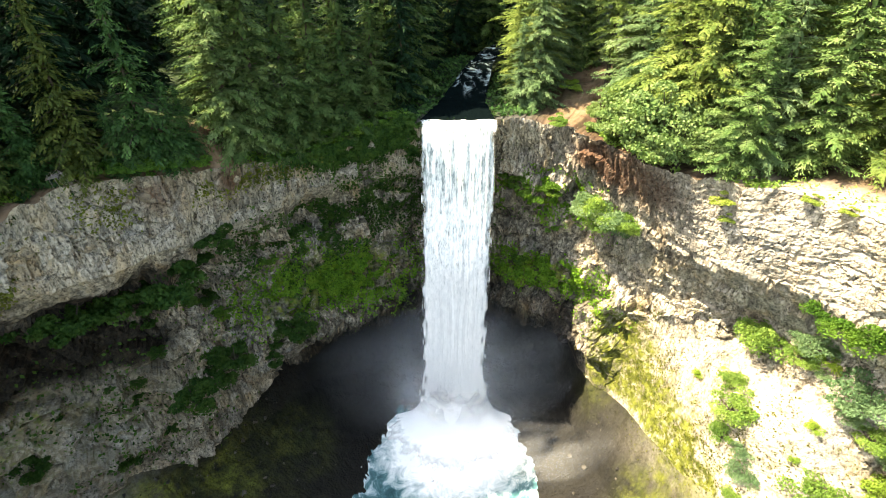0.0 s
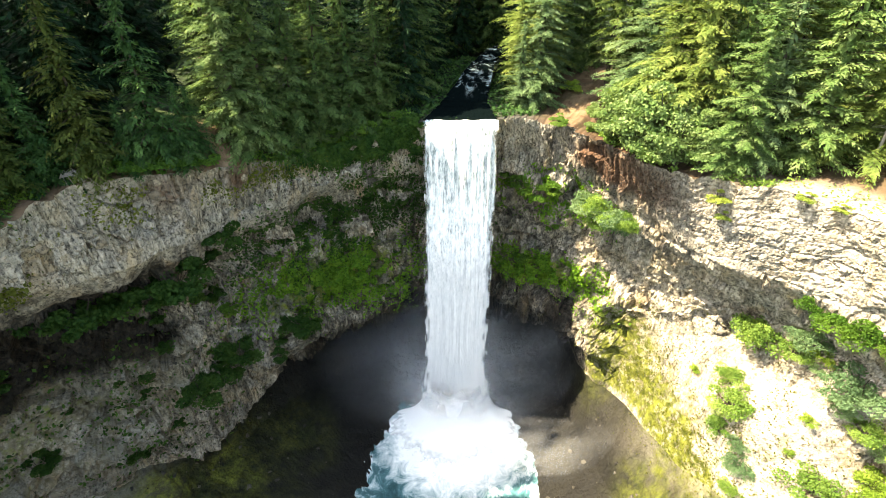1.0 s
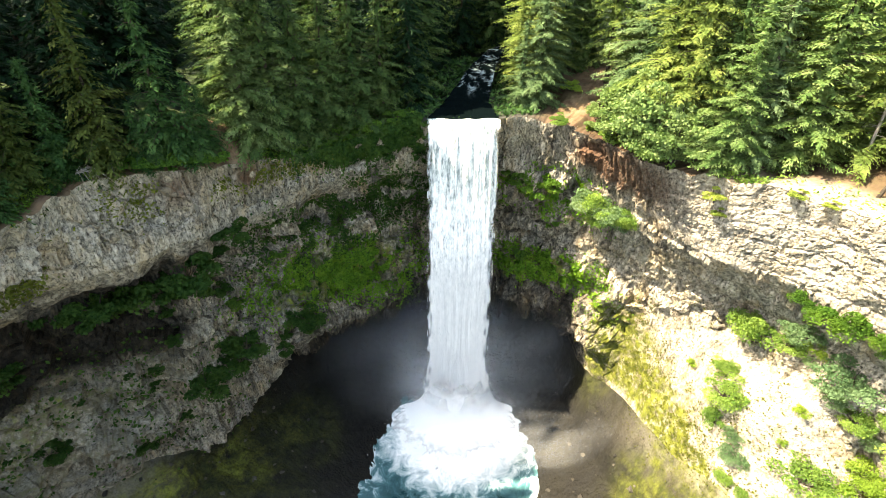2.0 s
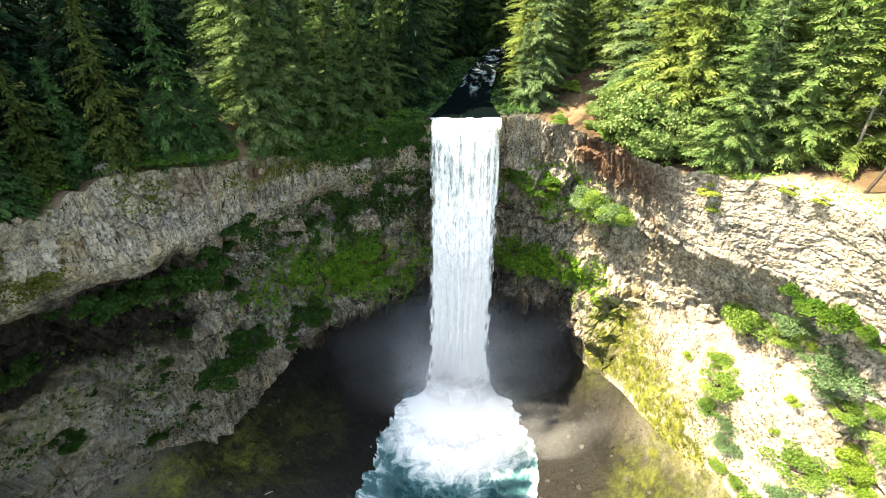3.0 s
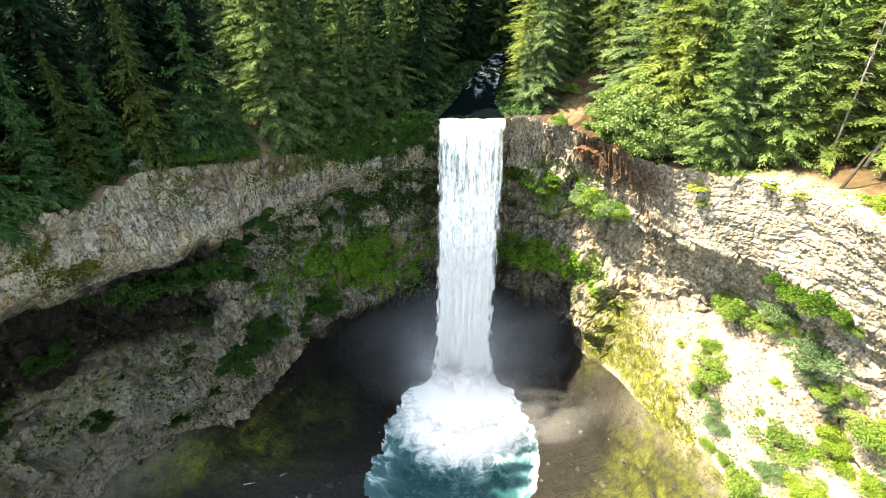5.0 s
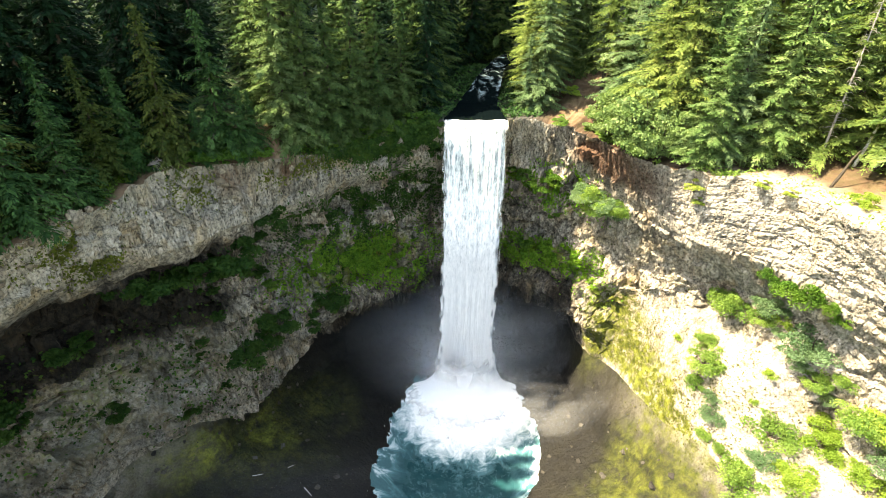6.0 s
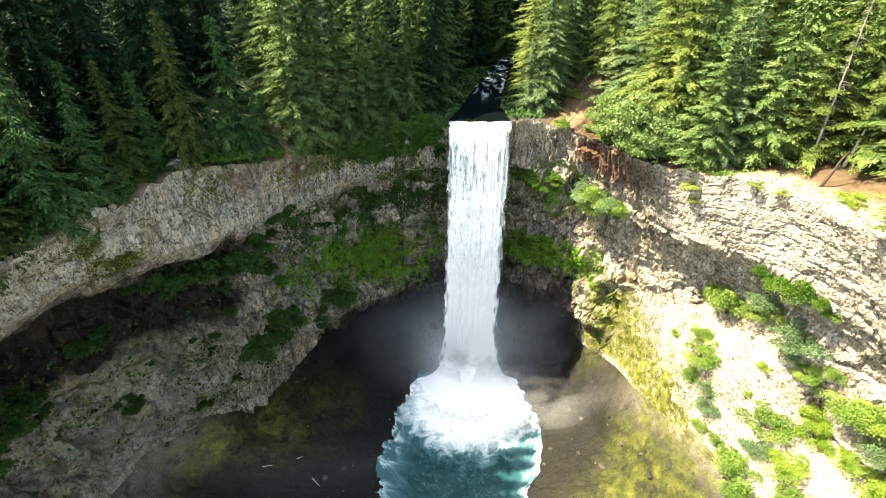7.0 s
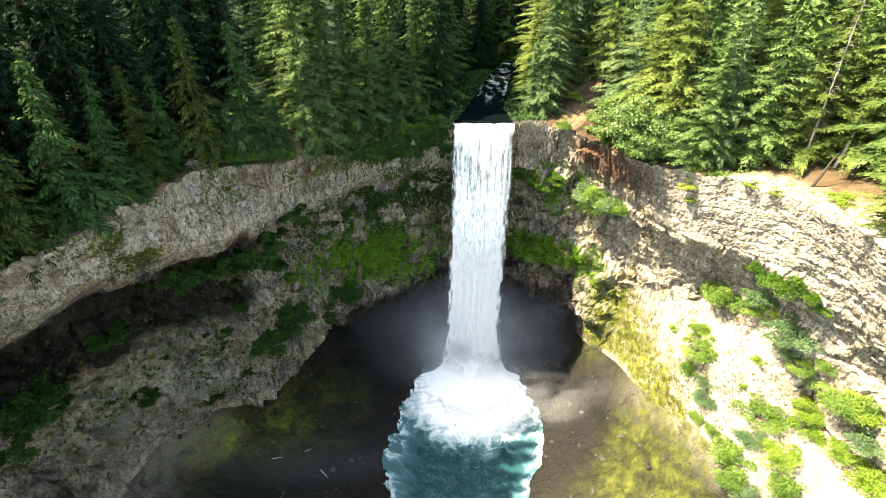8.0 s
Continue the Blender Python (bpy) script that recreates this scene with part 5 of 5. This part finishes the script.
# far woods behind the banks, too many to count
def far_woods():
    g = np.random.default_rng(91)
    cs, al, sd = [], [], []
    for k in range(230):
        th, away = g.uniform(-80, 138), g.uniform(68, 170)
        p = np.array(at_plateau(th, away))
        h = g.uniform(24, 36)
        n = 330
        f = g.random(n) ** 0.8
        a = g.uniform(0, 2 * np.pi, n)
        r = 5.2 * (1 - f) ** 0.9 * g.uniform(0.5, 1.05, n) + 0.1
        o = np.stack([np.cos(a), np.sin(a), -0.35 + 0 * a], 1)
        cs.append(p + np.stack([np.cos(a) * r, np.sin(a) * r, f * h], 1))
        al.append(unit(o) * g.uniform(0.9, 1.7, (n, 1)))
        sd.append(np.stack([-np.sin(a), np.cos(a), 0 * a], 1) * 0.8)
    for k in range(700):
        th, away = g.uniform(-70, 135), 170 + 430 * g.random() ** 1.3
        p = np.array(at_plateau(th, away))
        n = 70
        f = g.random(n) ** 0.8
        a = g.uniform(0, 2 * np.pi, n)
        r = 6.5 * (1 - f) ** 0.9 * g.uniform(0.5, 1.05, n) + 0.1
        cs.append(p + np.stack([np.cos(a) * r, np.sin(a) * r, f * g.uniform(26, 38)], 1))
        al.append(unit(np.stack([np.cos(a), np.sin(a), -0.35 + 0 * a], 1)) * g.uniform(1.8, 3.2, (n, 1)))
        sd.append(np.stack([-np.sin(a), np.cos(a), 0 * a], 1) * 1.7)
    v, f = quads(np.concatenate(cs), np.concatenate(al), np.concatenate(sd))
    return tagged(leaf_mesh("far_woods", v, f, FIR_SHADE, None), "dense dark conifer forest behind the gorge", "forest", kind="stuff")


far_woods()


def rim_growth(name, label, zones, count, size, mat, seed):
    g = np.random.default_rng(seed)
    cs = []
    for th0, th1, a0, a1, share in zones:
        for _ in range(int(count * share)):
            p = np.array(at_plateau(g.uniform(th0, th1), a0 + (a1 - a0) * g.random()))
            if vnoise(p[0] * 0.5, p[1] * 0.5, 0.0, seed) > -0.25:
                cs.append(p + [0, 0, g.uniform(0, 0.7)])
    c = np.array(cs)
    d = unit(g.normal(0, 0.6, c.shape) + [0, 0, 0.8])
    along = unit(np.cross(d, g.normal(0, 1, c.shape)))
    s = size * g.uniform(0.5, 1.5, (len(c), 1))
    v, f = quads(c, along * s * 0.55, np.cross(d, along) * s * 0.35)
    return tagged(leaf_mesh(name, v, f, mat, None), label, "undergrowth", kind="stuff")


def bank_growth():
    """Ferns and mosses on both banks of the stream."""
    g = np.random.default_rng(95)
    cs = []
    for _ in range(5200):
        y = g.uniform(77.5, 106)
        rx = float(river_line(y)[0])
        x = rx + g.choice([-1, 1]) * (float(np.interp(y, [75, 78, 95, 190], [6.2, 5.6, 2.6, 2.2])) - 0.4 + 7.5 * g.random())
        p = np.array(at_xy(x, y))
        cs.append(p + [0, 0, g.uniform(0, 0.9)])
    c = np.array(cs)
    d = unit(g.normal(0, 0.6, c.shape) + [0, 0, 0.8])
    along = unit(np.cross(d, g.normal(0, 1, c.shape)))
    size = 0.5 * g.uniform(0.5, 1.5, (len(c), 1))
    v, f = quads(c, along * size * 0.6, np.cross(d, along) * size * 0.35)
    return tagged(leaf_mesh("bank_plants", v, f, FIR_DARK, None), "dark ferns and moss on the stream banks", "undergrowth", kind="stuff")


bank_growth()
rim_growth("rim_plants", "low green plants along the shaded cliff edge", [(8, 49, 0.1, 4, 0.4), (62, 112, 1.2, 4, 0.25)], 12000, 0.4, SHRUB, 93)

rim_growth("rim_plants", "dark plants along the rim beside the falls", [(6, 46, -0.1, 1.6, 1.0)], 9000, 0.5, SHRUB_SHADE, 97)
rim_growth("rim_plants", "sunlit low bushes along the right cliff edge", [(-40, -34, 0.2, 7, 0.4), (-75, -40, -0.2, 2.5, 0.3)], 7000, 0.34, SHRUB_LIT, 94)

rim_growth("rim_tufts", "sparse yellow-green tufts on the bare rim", [(-104, -72, -0.1, 5, 1.0)], 700, 0.3, SHRUB_LIT, 96)

# low growth on the ledges, too dense to count
def undergrowth(name, label, zones, count, size, mat, seed):
    g = np.random.default_rng(seed)
    cs, ns = [], []
    for th, k, dth, dk, share in zones:
        n = int(count * share)
        jt = np.clip(g.normal(th, dth, n), -117, 121)
        jk = np.clip(g.normal(k, dk, n), 1.2, 8.0)
        j = np.searchsorted(-theta, -jt).clip(0, len(theta) - 1)
        i = np.searchsorted(KK, jk).clip(0, len(KK) - 1)
        p = P[i, j]
        keep = fbm(p[:, 0] * 0.25, p[:, 1] * 0.25, p[:, 2] * 0.25, 4, seed) > -0.12
        cs.append(p[keep] + g.normal(0, 0.12, (keep.sum(), 3)) + NN[i, j][keep] * g.uniform(0.05, 0.55, (keep.sum(), 1)))
        ns.append(NN[i, j][keep])
    c, n = np.concatenate(cs), np.concatenate(ns)
    d = unit(n * 0.6 + g.normal(0, 0.6, c.shape) + [0, 0, 0.5])
    along = unit(np.cross(d, g.normal(0, 1, c.shape)))
    s = size * g.uniform(0.5, 1.5, (len(c), 1))
    v, f = quads(c, along * s * 0.55, np.cross(d, along) * s * 0.35)
    ob = leaf_mesh(name, v, f, mat, None)
    return tagged(ob, label, "undergrowth", kind="stuff")


undergrowth("ferns", "dense green ferns covering the shaded cliff ledge", [(27, 4.95, 8, 0.2, 0.65), (40, 5.1, 8, 0.25, 0.2), (18, 4.6, 7, 0.25, 0.15)], 32000, 0.40, FERN, 31)
undergrowth("ferns", "dark green ferns under the cap rock", [(22, 6.1, 13, 0.4, 0.6), (36, 5.7, 10, 0.4, 0.4)], 22000, 0.42, SHRUB_SHADE, 36)
undergrowth("hanging_plants", "dark green plants hanging over the rim beside the falls", [(12, 7.72, 4.5, 0.16, 0.35), (21, 7.75, 5, 0.15, 0.35), (30, 7.9, 4, 0.09, 0.15), (8, 7.3, 2.5, 0.25, 0.1), (22, 8.0, 10, 0.06, 0.3)], 22000, 0.42, SHRUB_SHADE, 38)
undergrowth("hanging_plants", "green creepers hanging over the rim beside the falls", [(14, 7.75, 5, 0.16, 0.4), (24, 7.8, 6, 0.14, 0.4), (20, 8.0, 10, 0.08, 0.2)], 14000, 0.42, SHRUB_SHADE, 42)
undergrowth("ferns", "green ferns on the ledge beside the falls", [(-24, 6.6, 7, 0.25, 0.4), (-26, 4.75, 8, 0.2, 0.6)], 18000, 0.40, FERN, 32)


OLIVE = leaf_material("olive_leaves", (0.05, 0.065, 0.012), (0.12, 0.125, 0.025), (0.17, 0.165, 0.04), 0.4)
undergrowth("hanging_plants", "olive-green plants hanging down the cap rock", [(88.5, 7.35, 1.6, 0.22, 0.4), (93, 7.7, 2.5, 0.15, 0.2), (70, 7.7, 5, 0.15, 0.15), (50, 7.75, 10, 0.12, 0.25)], 6000, 0.34, OLIVE, 33)
undergrowth("wall_tufts", "small dark tufts scattered over the shaded wall", [(88, 4.6, 10, 0.5, 0.4), (74, 4.7, 8, 0.4, 0.25), (80, 3.8, 8, 0.4, 0.2), (96, 5.5, 6, 0.4, 0.15)], 2600, 0.5, SHRUB_SHADE, 37)
undergrowth("scree_plants", "scattered low tufts on the dry scree", [(-78, 3.5, 13, 0.4, 0.5), (-92, 4.3, 10, 0.5, 0.2), (-58, 4.2, 8, 0.5, 0.3)], 5000, 0.24, leaf_material("tuft_leaves", (0.035, 0.042, 0.007), (0.085, 0.082, 0.013), (0.12, 0.11, 0.024), 0.4), 34)


# ---------------------------------------------------------------- dead wood
def snag(name, label, places, leans):
    g = np.random.default_rng(3)
    tree = tagged(new(name), label, "dead tree")
    h = 24
    pts = np.stack([np.linspace(0, 0.6, 10), 0 * np.linspace(0, 1, 10), np.linspace(0, h, 10)], 1)
    sticks("trunk", [stick(pts, np.linspace(0.20, 0.03, 10), 8)], OLD_WOOD, tree)
    limbs = []
    for z in np.linspace(4, h - 0.5, 90):
        a = g.uniform(0, 2 * np.pi)
        ln = g.uniform(0.6, 2.3) * (1.1 - z / h * 0.7)
        o = np.array([math.cos(a), math.sin(a), 0])
        r = np.array([0.6 * z / h, 0, z])
        limbs.append(stick([r, r + o * ln * 0.6 + [0, 0, 0.05], r + o * ln + [0, 0, -0.25]], [0.04, 0.025, 0.01], 4))
    tagged(sticks("branchwork", limbs, OLD_WOOD, tree), kind="stuff")
    return tree


def leaning_trunk(th, away, height, lean_x, lean_y, radius, mat, label):
    ob = tagged(new("bare_trunk"), label, "tree trunk")
    sticks("stem", [stick([[0, 0, -0.3], [0.05, 0, height * 0.4], [0, 0.1, height * 0.75], [0.1, 0, height]], [radius, radius * 0.85, radius * 0.6, radius * 0.3], 8)], mat, ob)
    ob.matrix_world = pose(*at_plateau(th, away), lean_x, lean_y, 0)


leaning_trunk(-82.5, 7.0, 5.5, 0, 18, 0.22, BARK, "dark leaning bare trunk on the rim")
leaning_trunk(-79, 14.0, 7.0, 0, 8, 0.24, DEAD, "grey weathered bare trunk under the hemlocks")
leaning_trunk(-80.5, 15.0, 6.0, 0, 24, 0.18, DEAD, "grey weathered leaning trunk under the hemlocks")

dead = snag("dead_tree", "bare grey dead conifer standing among the hemlocks", 0, 0)
dead.matrix_world = pose(*at_plateau(-76, 12.3), 0, -3, 0)
for th, away, size, lean_x in [(105.5, 3.2, 0.42, 8), (102.5, 3.8, 0.36, -6), (110, 4.0, 0.5, 4)]:
    bare = copy_thing(dead, pose(*at_plateau(th, away), lean_x, 10, 40 * lean_x) @ Matrix.Diagonal((size, size, size, 1)))
    tagged(bare, "small bare grey dead conifer among young firs on the rim", "dead tree", group="dead conifers on the left rim")


def branch_heap():
    """Bleached roots hanging in a fan over the cliff edge."""
    g = np.random.default_rng(8)
    p = np.array(at_plateau(76.5, 0.4))
    inward_dir = np.array([math.sin(math.radians(76.5)), -math.cos(math.radians(76.5)), 0])
    tang = np.array([inward_dir[1], -inward_dir[0], 0])
    rings = []
    for k in range(16):
        s = g.uniform(-1.2, 1.0)
        ln = g.uniform(2.2, 5.6)
        d = unit(inward_dir - tang * (0.35 + 0.55 * s))
        q = p + [0, 0, 0.9] - inward_dir * 0.6
        rings.append(stick([q, q + d * ln * 0.4 + [0, 0, 0.5 + 0.6 * g.random()] + g.normal(0, 0.12, 3), q + d * ln * 0.75 + [0, 0, -1.1 * g.uniform(0.3, 1.6)] + g.normal(0, 0.15, 3), q + d * ln + [0, 0, -4.3 * g.uniform(0.5, 1.2)]], np.array([0.04, 0.03, 0.02, 0.007]) * g.uniform(0.5, 1.2), 5))
    return rings


heap = tagged(new("dead_branches"), "bleached bare branches hanging over the cliff edge", "branches")
sticks("branch_fan", branch_heap(), OLD_WOOD, heap)


def log(x, y, length, turn, radius):
    pts = [np.array([math.cos(turn) * s * length, math.sin(turn) * s * length, 0.03 * math.sin(s * 9)]) for s in np.linspace(-0.5, 0.5, 7)]
    d = np.hypot(P[..., 0] - x, P[..., 1] - y) + 5 * (K2 > 2.5)
    i, j = np.unravel_index(np.argmin(d), d.shape)
    ob = tagged(new("log"), "bleached driftwood log lying on wet gravel", "log", group="driftwood")
    sticks("stem", [stick(pts, [radius * 0.6, radius, radius, radius * 0.95, radius * 0.85, radius * 0.7, radius * 0.4], 7)], DEAD, ob)
    ob.matrix_world = pose(x, y, float(P[i, j, 2]) + radius * 0.7)


log(-30.1, 44.7, 4.0, -0.75, 0.13)
log(-34.5, 49.0, 2.6, 0.5, 0.1)
log(-40.0, 47.0, 2.2, 0.2, 0.09)


# ---------------------------------------------------------------- stones
def stone_mesh(name, seed, flat=0.75):
    """An angular broken stone."""
    g = random.Random(seed)
    bm = bmesh.new()
    for k in range(16):
        v = Vector((g.gauss(0, 1), g.gauss(0, 1), g.gauss(0, 1))).normalized()
        bm.verts.new((v.x * g.uniform(0.8, 1.1), v.y * g.uniform(0.7, 1.0), v.z * flat))
    hull = bmesh.ops.convex_hull(bm, input=bm.verts)
    bmesh.ops.delete(bm, geom=[e for e in hull["geom_interior"] if isinstance(e, bmesh.types.BMVert)], context="VERTS")
    me = bpy.data.meshes.new(name)
    bm.to_mesh(me)
    bm.free()
    return me


def boulder_material():
    m = material("boulder_rock", 0.85)
    n = Nodes(m)
    info = n.add("ShaderNodeObjectInfo").outputs["Random"]
    c = n.mix(info, (0.012, 0.011, 0.010), (0.055, 0.05, 0.042))
    n.colour(n.mix(n.ramp(n.noise(2.5, 8, 0.7), (0.4, 0.0), (0.65, 1.0)), c, n.mix(1.0, c, (1.6, 1.55, 1.5), "MULTIPLY")))
    n.bump(n.noise(4, 6), 0.6, 0.15)
    return m


BOULDER = boulder_material()
stones = [stone_mesh("boulder", k) for k in range(6)]
for me in stones:
    me.materials.append(BOULDER)
g = random.Random(77)
for k in range(170):
    side = g.random()
    th, lev = (g.uniform(45, 105), g.uniform(1.15, 3.0)) if side < 0.6 else (g.uniform(-105, -25), g.uniform(1.1, 2.6))
    ob = new("boulder", g.choice(stones))
    s = 0.2 + 0.6 * g.random() ** 3
    p = at_section(th, lev)
    ob.matrix_world = pose(p.x, p.y, p.z + 0.1 * s, g.uniform(-20, 20), g.uniform(-20, 20), g.uniform(0, 360)) @ Matrix.Diagonal((s, s * g.uniform(0.7, 1.2), s, 1))
    tagged(ob, "dark wet boulder on the gorge floor", "boulder", group="boulders on the gorge floor")

# loose blocks of the cap rock along the rim
def block_material():
    m = material("tan_block_rock", 0.9)
    n = Nodes(m)
    info = n.add("ShaderNodeObjectInfo").outputs["Random"]
    c = n.mix(info, (0.13, 0.10, 0.07), (0.27, 0.215, 0.15))
    n.colour(n.mix(n.ramp(n.noise(2.5, 8, 0.7), (0.36, 1.0), (0.55, 0.0)), c, (0.06, 0.05, 0.04)))
    n.bump(n.noise(4, 8, 0.7), 0.7, 0.2)
    return m


blocks = [stone_mesh("rock_block", 40 + k, 0.8) for k in range(8)]
TAN = block_material()
for me in blocks:
    me.materials.append(TAN)
g = random.Random(12)
for k in range(130):
    th, lev = (g.uniform(90, 110), 8.0 - 0.5 * g.random() ** 2) if k < 60 else (g.uniform(100, 112), 7.9 - 0.6 * g.random()) if k < 100 else (g.uniform(48, 90), 8.0 - 0.9 * g.random())
    p = at_section(th, lev)
    w = 0.35 + 0.9 * g.random() ** 2
    p = p - Vector(NN[-3, int(np.argmin(np.abs(theta - th)))]) * 0.3 * w
    ob = new("rock_block", g.choice(blocks))
    ob.parent = cliff_cap
    ob.matrix_world = pose(p.x, p.y, p.z, g.uniform(-35, 35), g.uniform(-35, 35), g.uniform(0, 360)) @ Matrix.Diagonal((w * g.uniform(0.8, 1.5), w, w * g.uniform(0.8, 1.6), 1))

# the models of the plants stand in the forest themselves
for k, (ob, th, away) in enumerate([(firs[0], 40, 20), (sun_toned_fir, -25, 30), (firs[1], 44, 18), (firs[2], 28, 14), (back_lit[0], -55, 45), (back_firs[0], 60, 40), (back_firs[1], 35, 44), (young[0], 88, 9), (young[1], 98, 9), (hemlocks[0], -47, 16), (hemlocks[1], -60, 20), (hemlocks[2], -53, 14), (trail_fir, -31.2, 15.7), (grey_fir, -20, 26), (maples[0], -48, 5.5), (maples[1], -57, 5)]):
    ob.matrix_world = Matrix.Translation(at_plateau(th, away) - Vector((0, 0, 0.2)))
for ob, th, k in [(shady[0], 58, 5.4), (shady[1], 70, 5.6), (bushes[0], 58, 5.2), (bushes[1], -20, 4.8), (bushes[2], 45, 5.6), (sunny[0], -75, 5.6), (sunny[1], -84, 5.6), (sunny[2], -90, 5.0), (shady_fine, -93, 6.6), (yellow_bush, -46, 4.3)]:
    ob.matrix_world = Matrix.Translation(at_section(th, k) - Vector((0, 0, 0.2))) @ Matrix.Diagonal((2, 2, 2, 1))
